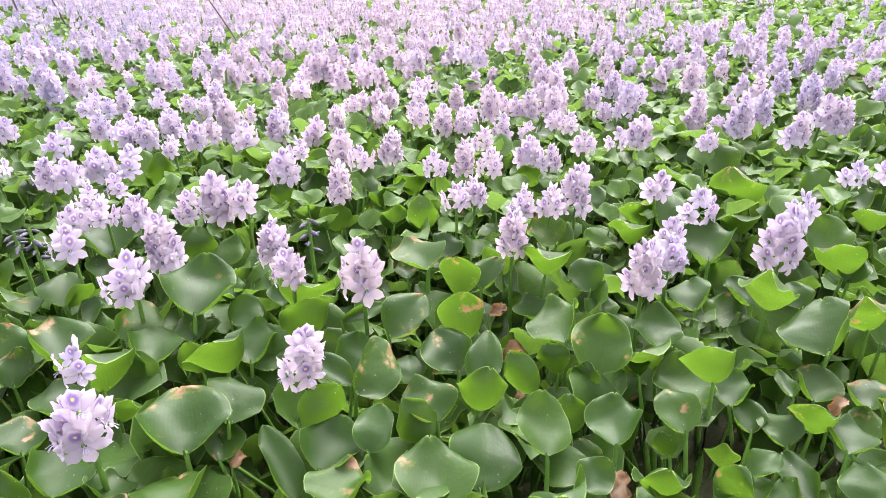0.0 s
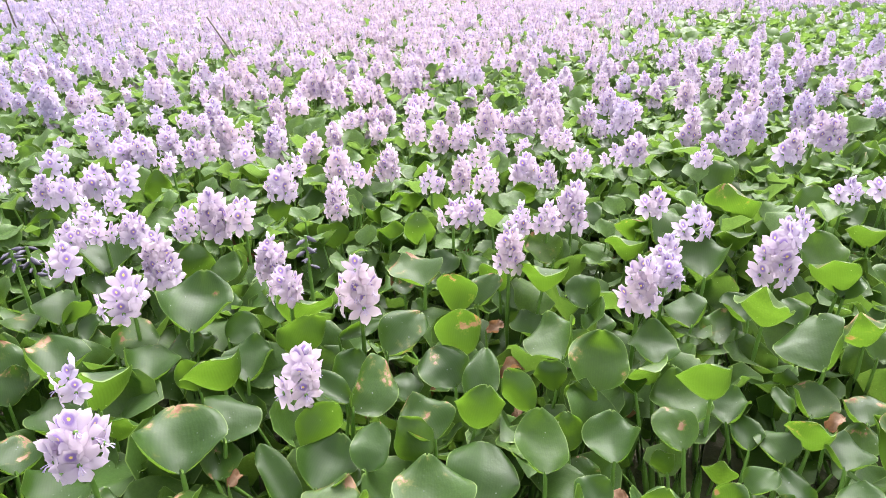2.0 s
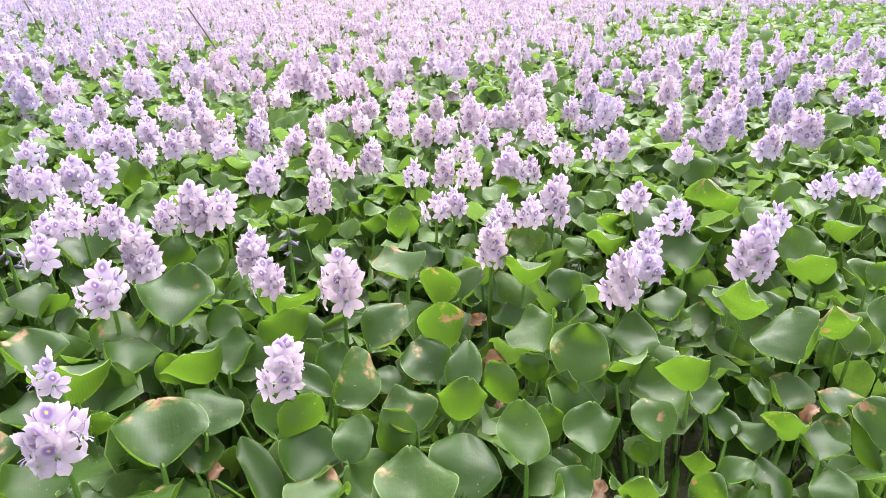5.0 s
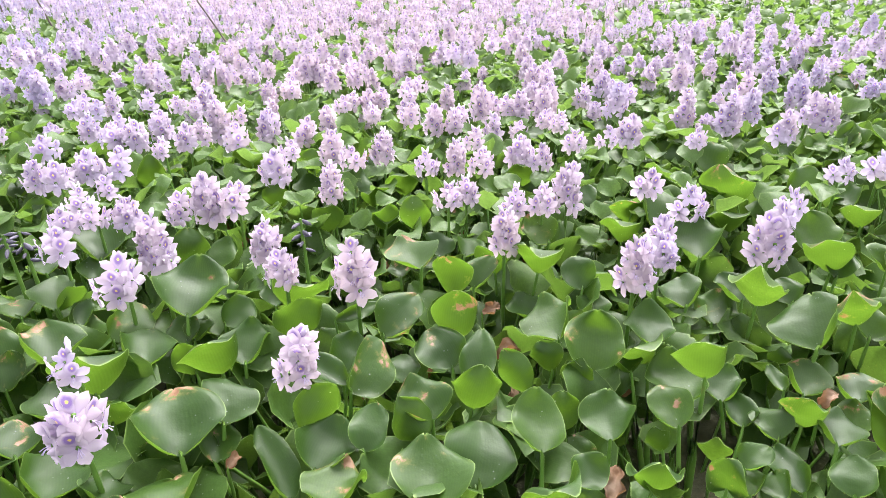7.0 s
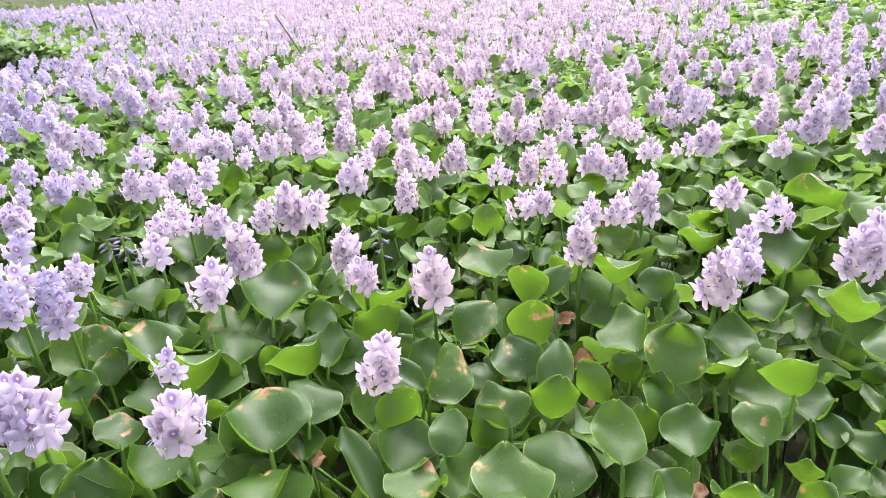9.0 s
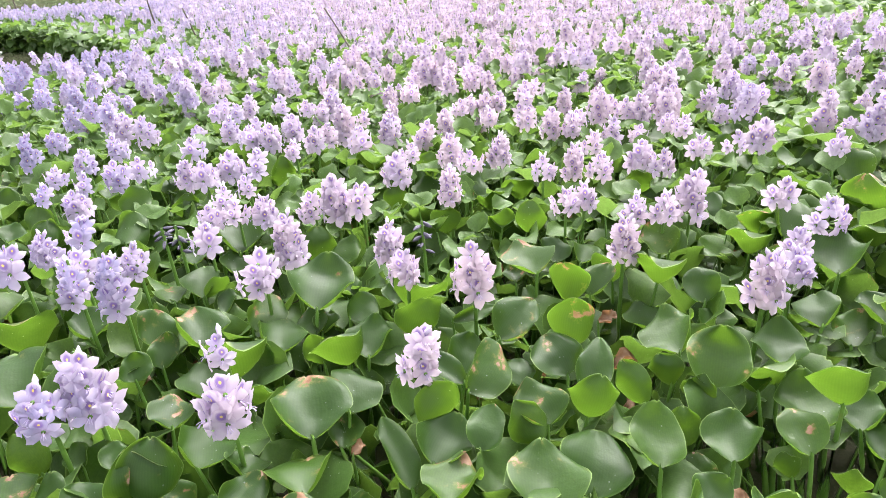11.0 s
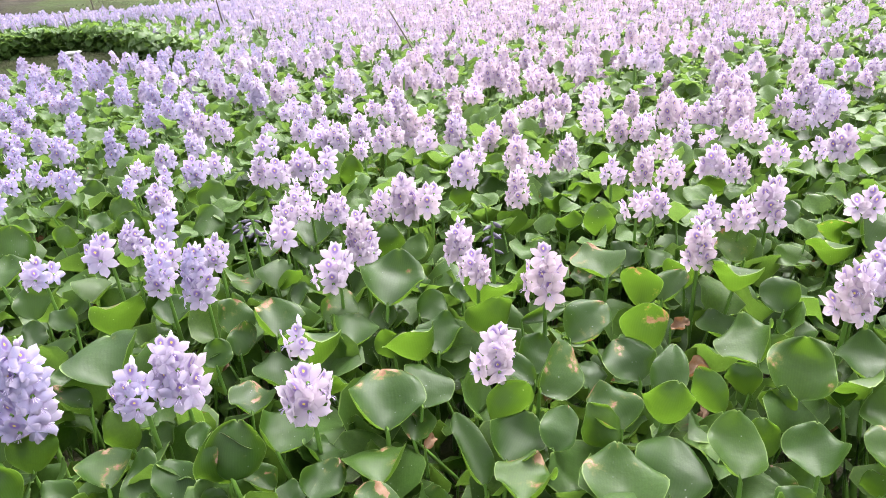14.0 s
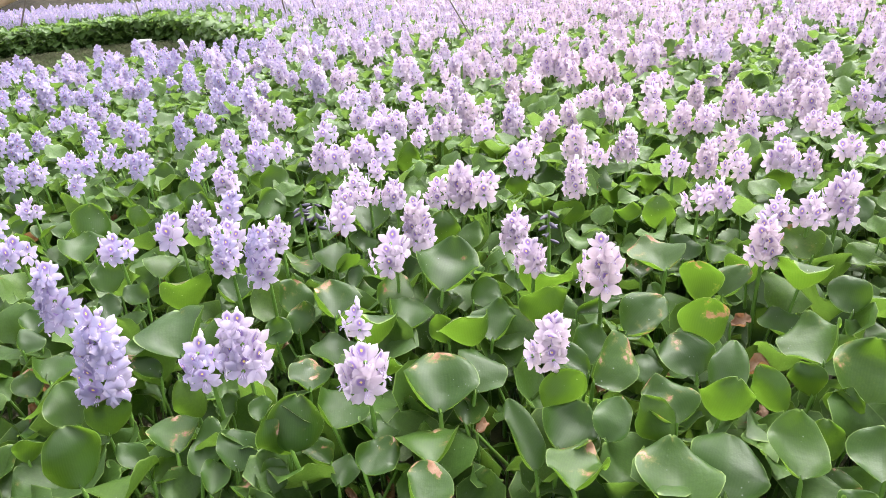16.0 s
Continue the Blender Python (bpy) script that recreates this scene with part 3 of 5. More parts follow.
plant(-0.810, 0.630, [(-0.810, 0.630, 0.384, 0.093, 0.081)], [(-0.854, 0.618, 0.290, 167, 71, 149, 0.061, 0.089, "cupped"), (-0.803, 0.647, 0.280, 140, 37, -8, 0.045, 0.047, "open")])
plant(0.432, 0.647, [], [(0.432, 0.647, 0.280, 37, 81, -169, 0.061, 0.059, "cupped_spotted"), (0.450, 0.730, 0.250, -169, 83, 45, 0.057, 0.056, "open"), (0.385, 0.735, 0.320, 100, 19, -23, 0.070, 0.079, "cupped_spotted"), (0.371, 0.746, 0.260, 151, 61, 108, 0.043, 0.049, "cupped"), (0.559, 0.742, 0.280, 85, 21, -25, 0.064, 0.065, "open"), (0.521, 0.784, 0.270, 80, 27, -22, 0.052, 0.067, "cupped")])
plant(-0.222, 0.652, [], [(-0.222, 0.652, 0.280, 121, 29, -3, 0.049, 0.128, "cupped"), (-0.191, 0.684, 0.300, 81, 13, 10, 0.097, 0.095, "open"), (-0.367, 0.739, 0.270, 96, 26, 15, 0.072, 0.080, "open_spotted")])
plant(-0.515, 0.669, [(-0.515, 0.669, 0.382, 0.095, 0.089)], [(-0.555, 0.578, 0.290, 156, 19, -18, 0.045, 0.067, "cupped_spotted"), (-0.494, 0.634, 0.300, 103, -8, 18, 0.079, 0.077, "open"), (-0.574, 0.635, 0.310, 109, 2, 11, 0.095, 0.093, "open")])
plant(-0.773, 0.686, [(-0.773, 0.686, 0.363, 0.134, 0.094)], [(-0.707, 0.609, 0.324, 109, 24, 1, 0.045, 0.050, "open"), (-0.676, 0.728, 0.300, 113, 14, 12, 0.092, 0.091, "cupped_spotted")])
plant(0.741, 0.706, [], [(0.741, 0.706, 0.275, 127, 56, 146, 0.043, 0.115, "cupped"), (0.766, 0.711, 0.311, 129, 41, -37, 0.086, 0.096, "open_spotted")])
plant(-0.400, 0.706, [], [(-0.400, 0.706, 0.320, 111, 29, 6, 0.134, 0.131, "cupped_spotted"), (-0.359, 0.782, 0.310, 99, 13, 8, 0.096, 0.094, "open")])
plant(-1.438, 0.720, [], [(-1.438, 0.720, 0.280, 106, 24, 35, 0.062, 0.063, "open"), (-1.478, 0.791, 0.280, 135, 41, 5, 0.066, 0.072, "cupped")])
plant(0.275, 0.731, [], [(0.275, 0.731, 0.300, 79, 24, -10, 0.092, 0.090, "open"), (0.242, 0.769, 0.200, 75, 25, -11, 0.060, 0.061, "open_spotted"), (0.219, 0.801, 0.260, 103, 70, 159, 0.061, 0.069, "open"), (0.167, 0.797, 0.220, 93, 17, -4, 0.046, 0.063, "open"), (0.252, 0.880, 0.280, 50, 81, -165, 0.064, 0.063, "cupped"), (0.285, 0.900, 0.310, 78, 41, 6, 0.112, 0.110, "open_spotted")])
plant(-0.975, 0.732, [], [(-0.975, 0.732, 0.330, 135, 20, 3, 0.149, 0.146, "open")])
plant(0.596, 0.751, [], [(0.596, 0.751, 0.300, -157, 75, 17, 0.072, 0.070, "cupped_spotted"), (0.604, 0.827, 0.310, 89, 15, -28, 0.031, 0.061, "cupped"), (0.698, 0.762, 0.270, 64, 36, -8, 0.058, 0.061, "open_spotted"), (0.658, 0.849, 0.280, 64, 26, -6, 0.078, 0.077, "open_spotted"), (0.503, 0.838, 0.280, 63, 17, 0, 0.078, 0.076, "open"), (0.723, 0.802, 0.300, 71, 20, -14, 0.073, 0.071, "cupped_spotted")])
plant(-1.305, 0.757, [(-1.305, 0.757, 0.348, 0.164, 0.094)], [])
plant(-1.174, 0.770, [], [(-1.174, 0.770, 0.240, 121, 22, 8, 0.080, 0.078, "open"), (-1.120, 0.922, 0.300, -24, 72, -19, 0.117, 0.115, "cupped")])
plant(-0.010, 0.777, [], [(-0.010, 0.777, 0.310, 118, 21, -8, 0.092, 0.090, "cupped_spotted"), (0.058, 0.817, 0.300, 35, 77, -132, 0.090, 0.088, "cupped"), (0.061, 0.870, 0.300, 78, 36, 3, 0.065, 0.119, "cupped"), (-0.064, 0.913, 0.280, 87, 18, 5, 0.068, 0.067, "open"), (0.029, 0.930, 0.300, 118, 31, -19, 0.098, 0.096, "open_spotted")])
plant(-0.589, 0.808, [(-0.589, 0.808, 0.410, 0.041, 0.060)], [(-0.562, 0.771, 0.200, 113, 9, 6, 0.061, 0.060, "open"), (-0.567, 0.824, 0.280, 12, 68, -82, 0.060, 0.058, "open"), (-0.677, 0.853, 0.260, 121, 9, 8, 0.123, 0.121, "open"), (-0.610, 0.869, 0.310, -51, 77, -7, 0.120, 0.118, "cupped")])
plant(-0.225, 0.814, [(-0.225, 0.814, 0.378, 0.103, 0.081)], [(-0.222, 0.758, 0.310, 28, 53, -125, 0.070, 0.104, "cupped"), (-0.151, 0.832, 0.330, 52, 22, 37, 0.086, 0.113, "open"), (-0.164, 0.879, 0.310, 145, 17, -29, 0.049, 0.104, "cupped")])
plant(0.461, 0.830, [], [(0.461, 0.830, 0.340, -168, 85, 55, 0.093, 0.091, "cupped"), (0.438, 0.836, 0.280, 97, 20, -8, 0.110, 0.107, "open"), (0.403, 0.939, 0.290, -157, 54, 66, 0.088, 0.086, "cupped"), (0.359, 0.901, 0.300, 97, 7, -15, 0.058, 0.057, "open_spotted"), (0.417, 0.960, 0.320, 87, 27, -8, 0.097, 0.095, "open"), (0.337, 0.922, 0.220, 88, 32, -2, 0.085, 0.087, "open")])
plant(-0.830, 0.854, [], [(-0.830, 0.854, 0.298, 103, 49, 7, 0.063, 0.061, "open"), (-0.871, 0.891, 0.257, 85, -11, 53, 0.040, 0.050, "withered")])
plant(0.166, 0.871, [], [(0.166, 0.871, 0.290, 157, 52, 114, 0.061, 0.095, "cupped"), (0.221, 0.939, 0.280, 153, 56, 111, 0.067, 0.066, "open"), (0.236, 0.970, 0.330, 98, 8, -24, 0.115, 0.113, "open")])
plant(-1.337, 0.878, [], [(-1.337, 0.878, 0.280, 121, 37, 8, 0.059, 0.074, "open"), (-1.256, 0.936, 0.310, 169, 28, -30, 0.062, 0.078, "cupped")])
plant(0.697, 0.903, [], [(0.697, 0.903, 0.340, 82, 30, -20, 0.119, 0.125, "cupped"), (0.689, 0.948, 0.280, 180, 19, 96, 0.037, 0.060, "cupped")])
plant(-0.402, 0.920, [], [(-0.402, 0.920, 0.310, -84, 73, 18, 0.110, 0.108, "cupped"), (-0.371, 0.958, 0.300, 98, 22, 5, 0.098, 0.096, "open"), (-0.469, 0.960, 0.280, 166, 69, 134, 0.055, 0.075, "cupped")])
plant(-1.629, 0.921, [(-1.629, 0.921, 0.391, 0.079, 0.091)], [])
plant(-0.816, 0.921, [], [(-0.816, 0.921, 0.280, 104, 38, 16, 0.062, 0.078, "open_spotted"), (-0.737, 0.960, 0.310, 120, 25, 11, 0.109, 0.115, "cupped")])
plant(-0.186, 0.949, [], [(-0.186, 0.949, 0.280, 76, 34, 18, 0.083, 0.085, "open"), (-0.106, 1.010, 0.320, 51, 31, 30, 0.088, 0.120, "cupped_spotted")])
plant(-0.569, 0.958, [], [(-0.569, 0.958, 0.300, 109, 23, 15, 0.103, 0.108, "cupped"), (-0.523, 1.064, 0.280, 120, 24, 8, 0.071, 0.070, "open"), (-0.510, 1.070, 0.280, 87, 30, 19, 0.060, 0.058, "open"), (-0.520, 1.085, 0.330, 97, 15, 13, 0.152, 0.149, "open")])
plant(0.920, 0.969, [], [(0.920, 0.969, 0.350, 109, 49, -19, 0.074, 0.082, "open")])
plant(-1.360, 0.988, [(-1.360, 0.988, 0.393, 0.075, 0.089)], [(-1.407, 0.967, 0.300, 120, 50, 16, 0.083, 0.092, "open"), (-1.327, 1.054, 0.300, 116, 19, 25, 0.094, 0.092, "open")])
plant(-0.940, 1.009, [(-0.940, 1.009, 0.360, 0.141, 0.083)], [(-0.857, 0.970, 0.300, 100, 39, 22, 0.083, 0.084, "open"), (-0.840, 0.971, 0.180, 112, 40, 13, 0.060, 0.088, "open")])
plant(0.881, 1.012, [], [(0.881, 1.012, 0.280, 76, 42, -7, 0.057, 0.079, "open"), (0.847, 1.017, 0.310, -148, 61, 26, 0.108, 0.098, "cupped_spotted")])
plant(0.040, 1.013, [], [(0.040, 1.013, 0.310, 60, 74, -154, 0.095, 0.106, "cupped_spotted"), (0.039, 1.179, 0.310, 127, 76, 140, 0.091, 0.100, "open")])
plant(-1.043, 1.014, [(-1.043, 1.014, 0.373, 0.114, 0.063)], [(-1.055, 1.016, 0.280, 128, 29, -2, 0.094, 0.092, "open")])
plant(-1.836, 1.039, [(-1.836, 1.039, 0.408, 0.044, 0.065)], [])
plant(-1.577, 1.046, [], [(-1.577, 1.046, 0.334, 116, 15, -7, 0.114, 0.112, "open")])
plant(0.665, 1.070, [], [(0.665, 1.070, 0.330, -133, 64, 8, 0.116, 0.109, "cupped"), (0.662, 1.119, 0.310, 103, 28, -18, 0.070, 0.083, "cupped"), (0.721, 1.099, 0.220, 69, 46, -9, 0.101, 0.121, "open"), (0.593, 1.095, 0.270, 68, 23, -4, 0.094, 0.093, "open_spotted")])
plant(-0.638, 1.082, [(-0.638, 1.082, 0.377, 0.107, 0.101)], [(-0.653, 0.978, 0.200, 107, 24, 11, 0.071, 0.070, "open"), (-0.665, 1.046, 0.300, 69, 14, 22, 0.087, 0.105, "open_spotted")])
plant(0.411, 1.092, [(0.411, 1.092, 0.371, 0.117, 0.082)], [(0.344, 1.138, 0.260, 79, 17, -3, 0.078, 0.076, "open")])
plant(-0.760, 1.097, [], [(-0.760, 1.097, 0.260, 104, 18, 18, 0.088, 0.086, "open"), (-0.780, 1.135, 0.280, 99, 33, 6, 0.047, 0.072, "open")])
plant(-0.452, 1.098, [], [(-0.452, 1.098, 0.300, 63, 20, 41, 0.072, 0.080, "cupped"), (-0.492, 1.215, 0.280, 97, 36, 9, 0.063, 0.072, "open")])
plant(-1.098, 1.102, [(-1.098, 1.102, 0.404, 0.052, 0.087)], [])
plant(-0.167, 1.105, [(-0.167, 1.105, 0.364, 0.133, 0.095)], [(-0.214, 1.085, 0.310, 37, -0, 40, 0.033, 0.108, "cupped")])
plant(-1.276, 1.110, [(-1.276, 1.110, 0.387, 0.086, 0.097)], [])
plant(0.220, 1.112, [], [(0.220, 1.112, 0.280, 97, 12, -12, 0.108, 0.105, "open"), (0.336, 1.205, 0.300, 99, 38, -20, 0.080, 0.084, "cupped")])
plant(-0.318, 1.116, [(-0.318, 1.116, 0.391, 0.079, 0.067)], [(-0.279, 1.021, 0.310, 35, 79, -119, 0.096, 0.094, "open"), (-0.313, 1.131, 0.310, -35, 53, -54, 0.113, 0.110, "cupped"), (-0.370, 1.199, 0.280, 113, 34, 9, 0.060, 0.058, "open")])
plant(-0.966, 1.124, [(-0.966, 1.124, 0.384, 0.091, 0.066)], [(-0.910, 1.142, 0.300, 122, 12, 9, 0.087, 0.079, "open_spotted")])
plant(0.478, 1.144, [(0.478, 1.144, 0.392, 0.075, 0.060)], [(0.534, 1.101, 0.310, 84, 19, -12, 0.091, 0.096, "cupped")])
plant(-1.868, 1.168, [(-1.868, 1.168, 0.410, 0.040, 0.062)], [(-1.859, 1.150, 0.336, 92, 21, 21, 0.075, 0.073, "open_spotted"), (-1.792, 1.175, 0.328, 105, 32, 6, 0.079, 0.077, "open")])
plant(-1.678, 1.173, [], [(-1.678, 1.173, 0.338, 106, 42, -175, 0.105, 0.110, "cupped")])
plant(-1.246, 1.179, [(-1.246, 1.179, 0.386, 0.088, 0.072)], [(-1.237, 1.143, 0.330, 107, 20, 5, 0.056, 0.055, "open")])
plant(-2.001, 1.189, [], [(-2.001, 1.189, 0.315, 102, 52, 8, 0.060, 0.061, "open")])
plant(1.049, 1.200, [], [(1.049, 1.200, 0.328, 36, 49, -136, 0.061, 0.064, "cupped"), (1.048, 1.228, 0.312, 97, 51, -9, 0.071, 0.072, "open")])
plant(0.919, 1.207, [], [(0.919, 1.207, 0.310, 45, 46, 8, 0.072, 0.081, "open"), (0.921, 1.233, 0.310, -155, 67, 22, 0.107, 0.105, "cupped")])
plant(0.747, 1.212, [(0.747, 1.212, 0.354, 0.151, 0.108)], [(0.784, 1.136, 0.290, 92, 29, -28, 0.072, 0.070, "open")])
plant(-0.378, 1.236, [(-0.378, 1.236, 0.379, 0.102, 0.070)], [])
plant(-0.633, 1.249, [(-0.633, 1.249, 0.358, 0.143, 0.083)], [])
plant(0.510, 1.250, [(0.510, 1.250, 0.407, 0.047, 0.060)], [])
plant(-0.850, 1.250, [(-0.850, 1.250, 0.396, 0.067, 0.090)], [(-0.846, 1.175, 0.300, 10, 38, -84, 0.041, 0.094, "cupped"), (-0.853, 1.175, 0.300, 117, 32, 1, 0.095, 0.100, "cupped"), (-0.844, 1.329, 0.280, 114, 28, 17, 0.084, 0.083, "open")])
plant(-0.034, 1.250, [], [(-0.034, 1.250, 0.340, 108, 21, -6, 0.134, 0.131, "open_spotted"), (-0.087, 1.314, 0.280, 97, 26, -7, 0.064, 0.063, "open_spotted"), (0.073, 1.381, 0.300, 56, 26, 14, 0.075, 0.078, "cupped")])
plant(0.160, 1.258, [(0.160, 1.258, 0.377, 0.105, 0.067)], [(0.085, 1.209, 0.310, 58, 42, 24, 0.065, 0.090, "cupped_spotted"), (0.238, 1.249, 0.320, -109, 73, 7, 0.113, 0.111, "cupped"), (0.145, 1.306, 0.290, -100, 74, 6, 0.099, 0.097, "cupped")])
plant(0.623, 1.268, [], [(0.623, 1.268, 0.340, 75, 26, -10, 0.130, 0.127, "open")])
plant(-1.214, 1.282, [(-1.214, 1.282, 0.386, 0.088, 0.091)], [(-1.243, 1.335, 0.317, 121, 18, -12, 0.074, 0.072, "open")])
plant(-1.636, 1.308, [], [(-1.636, 1.308, 0.322, 93, 54, -164, 0.068, 0.071, "cupped"), (-1.575, 1.382, 0.344, 92, 21, 21, 0.079, 0.077, "open")])
plant(-0.553, 1.358, [], [(-0.553, 1.358, 0.300, 70, 36, 16, 0.071, 0.089, "cupped")])
plant(-1.886, 1.367, [(-1.886, 1.367, 0.401, 0.058, 0.060)], [(-1.831, 1.331, 0.337, 107, 13, 5, 0.085, 0.083, "open"), (-1.991, 1.375, 0.319, 115, 63, 176, 0.055, 0.071, "cupped")])
plant(0.880, 1.384, [(0.880, 1.384, 0.408, 0.043, 0.060)], [(0.961, 1.338, 0.310, 97, 40, -28, 0.108, 0.110, "open"), (0.915, 1.415, 0.290, 65, 43, -11, 0.067, 0.107, "cupped")])
plant(-0.907, 1.384, [(-0.907, 1.384, 0.414, 0.032, 0.060)], [(-0.966, 1.344, 0.300, 123, 23, 0, 0.078, 0.076, "open"), (-0.853, 1.393, 0.310, 112, 25, 8, 0.133, 0.140, "cupped")])
plant(0.630, 1.395, [(0.630, 1.395, 0.386, 0.089, 0.088)], [(0.585, 1.492, 0.320, 56, 36, 16, 0.115, 0.121, "cupped")])
plant(-2.224, 1.406, [(-2.224, 1.406, 0.383, 0.094, 0.072)], [(-2.333, 1.439, 0.303, 106, 41, -175, 0.090, 0.094, "cupped")])
plant(-0.849, 1.416, [(-0.849, 1.416, 0.407, 0.045, 0.060)], [])
plant(-0.770, 1.421, [(-0.770, 1.421, 0.390, 0.079, 0.063)], [])
plant(-1.222, 1.422, [], [(-1.222, 1.422, 0.324, 107, 34, -176, 0.109, 0.114, "cupped")])
plant(0.201, 1.429, [(0.201, 1.429, 0.391, 0.078, 0.063)], [(0.291, 1.406, 0.320, 132, 31, -34, 0.090, 0.092, "open")])
plant(0.274, 1.439, [(0.274, 1.439, 0.394, 0.073, 0.070)], [])
plant(-0.643, 1.447, [(-0.643, 1.447, 0.390, 0.081, 0.074)], [(-0.611, 1.360, 0.300, 54, 77, -121, 0.094, 0.102, "open")])
plant(1.245, 1.450, [], [(1.245, 1.450, 0.306, 80, 51, 7, 0.078, 0.087, "open")])
plant(-2.174, 1.457, [(-2.174, 1.457, 0.387, 0.086, 0.077)], [])
plant(0.496, 1.458, [], [(0.496, 1.458, 0.290, -129, 64, 17, 0.099, 0.097, "cupped")])
plant(-1.379, 1.476, [(-1.379, 1.476, 0.385, 0.089, 0.084)], [(-1.319, 1.580, 0.346, 51, 27, 52, 0.091, 0.101, "open")])
plant(0.797, 1.484, [], [(0.797, 1.484, 0.300, -152, 61, 39, 0.100, 0.098, "cupped"), (0.828, 1.583, 0.320, -152, 65, 33, 0.140, 0.137, "open_spotted")])
plant(0.035, 1.484, [(0.035, 1.484, 0.415, 0.030, 0.060)], [(0.008, 1.402, 0.290, 82, 30, 5, 0.076, 0.074, "open"), (-0.053, 1.533, 0.310, 42, 81, -124, 0.087, 0.094, "open"), (0.026, 1.577, 0.300, 83, 30, 5, 0.093, 0.091, "open_spotted")])
plant(1.153, 1.487, [], [(1.153, 1.487, 0.300, -160, 62, 35, 0.094, 0.092, "cupped")])
plant(-0.323, 1.487, [], [(-0.323, 1.487, 0.260, 93, 49, 3, 0.080, 0.083, "open")])
plant(-0.523, 1.502, [(-0.523, 1.502, 0.385, 0.090, 0.097)], [])
plant(-0.596, 1.505, [(-0.596, 1.505, 0.360, 0.139, 0.091)], [])
plant(0.350, 1.510, [(0.350, 1.510, 0.363, 0.133, 0.088)], [])
plant(0.085, 1.511, [(0.085, 1.511, 0.392, 0.076, 0.060)], [])
plant(-0.934, 1.516, [(-0.934, 1.516, 0.391, 0.078, 0.076)], [])
plant(-1.536, 1.541, [(-1.536, 1.541, 0.408, 0.044, 0.060)], [(-1.518, 1.453, 0.302, 114, 47, 177, 0.080, 0.084, "cupped"), (-1.607, 1.515, 0.320, 107, 32, -176, 0.092, 0.097, "cupped")])
plant(0.575, 1.546, [(0.575, 1.546, 0.392, 0.076, 0.085)], [(0.552, 1.577, 0.290, -136, 68, 25, 0.099, 0.097, "cupped")])
plant(-0.141, 1.558, [], [(-0.141, 1.558, 0.300, 38, 86, -113, 0.079, 0.077, "cupped")])
plant(-2.133, 1.573, [(-2.133, 1.573, 0.389, 0.081, 0.093)], [(-2.252, 1.555, 0.325, 101, 11, 13, 0.104, 0.102, "open")])
plant(-1.814, 1.575, [(-1.814, 1.575, 0.383, 0.094, 0.085)], [(-1.815, 1.471, 0.342, 108, 4, 5, 0.095, 0.093, "open"), (-1.873, 1.681, 0.302, 93, 50, 16, 0.092, 0.095, "open")])
plant(-2.036, 1.581, [(-2.036, 1.581, 0.389, 0.081, 0.084)], [(-1.950, 1.548, 0.341, 114, 4, -5, 0.099, 0.097, "open")])
plant(0.170, 1.587, [], [(0.170, 1.587, 0.280, 97, 48, 1, 0.068, 0.066, "open")])
plant(1.128, 1.594, [(1.128, 1.594, 0.397, 0.067, 0.061)], [(1.216, 1.628, 0.300, 78, 30, -13, 0.091, 0.089, "open"), (1.031, 1.633, 0.340, 37, 43, 19, 0.084, 0.108, "open")])
plant(-0.284, 1.595, [(-0.284, 1.595, 0.378, 0.105, 0.070)], [(-0.305, 1.546, 0.300, 9, 74, -89, 0.088, 0.086, "cupped")])
plant(-0.902, 1.611, [(-0.902, 1.611, 0.404, 0.052, 0.060)], [(-0.974, 1.691, 0.300, 5, 79, -54, 0.071, 0.070, "open"), (-0.868, 1.704, 0.300, -20, 74, -52, 0.078, 0.077, "open")])
plant(1.370, 1.626, [(1.370, 1.626, 0.410, 0.041, 0.060)], [(1.402, 1.655, 0.325, 79, 51, 7, 0.079, 0.088, "open"), (1.376, 1.727, 0.330, 87, 30, 180, 0.097, 0.101, "cupped")])
plant(1.268, 1.630, [(1.268, 1.630, 0.391, 0.078, 0.115)], [])
plant(-1.471, 1.641, [(-1.471, 1.641, 0.397, 0.065, 0.079)], [(-1.463, 1.699, 0.349, 107, 10, 5, 0.083, 0.081, "open")])
plant(-2.010, 1.657, [(-2.010, 1.657, 0.381, 0.097, 0.094)], [])
plant(0.448, 1.676, [], [(0.448, 1.676, 0.270, 76, 44, -5, 0.078, 0.108, "open")])
plant(-1.629, 1.701, [(-1.629, 1.701, 0.415, 0.030, 0.060)], [])
plant(-1.403, 1.707, [(-1.403, 1.707, 0.377, 0.105, 0.092)], [])
plant(-1.166, 1.712, [(-1.166, 1.712, 0.387, 0.087, 0.065)], [(-1.128, 1.618, 0.300, 88, 36, 25, 0.075, 0.084, "open"), (-1.168, 1.659, 0.300, 34, 79, -92, 0.087, 0.086, "cupped")])
plant(-1.104, 1.714, [(-1.104, 1.714, 0.388, 0.083, 0.097)], [])
plant(-2.682, 1.726, [(-2.682, 1.726, 0.410, 0.040, 0.060)], [(-2.790, 1.778, 0.314, 94, 42, -165, 0.082, 0.087, "cupped")])
plant(-1.811, 1.726, [], [(-1.811, 1.726, 0.298, 96, 46, -167, 0.093, 0.097, "cupped")])
plant(-0.171, 1.730, [], [(-0.171, 1.730, 0.290, -91, 66, 6, 0.090, 0.088, "cupped")])
plant(-2.608, 1.730, [(-2.608, 1.730, 0.376, 0.109, 0.081)], [])
plant(0.142, 1.742, [(0.142, 1.742, 0.391, 0.078, 0.078)], [])
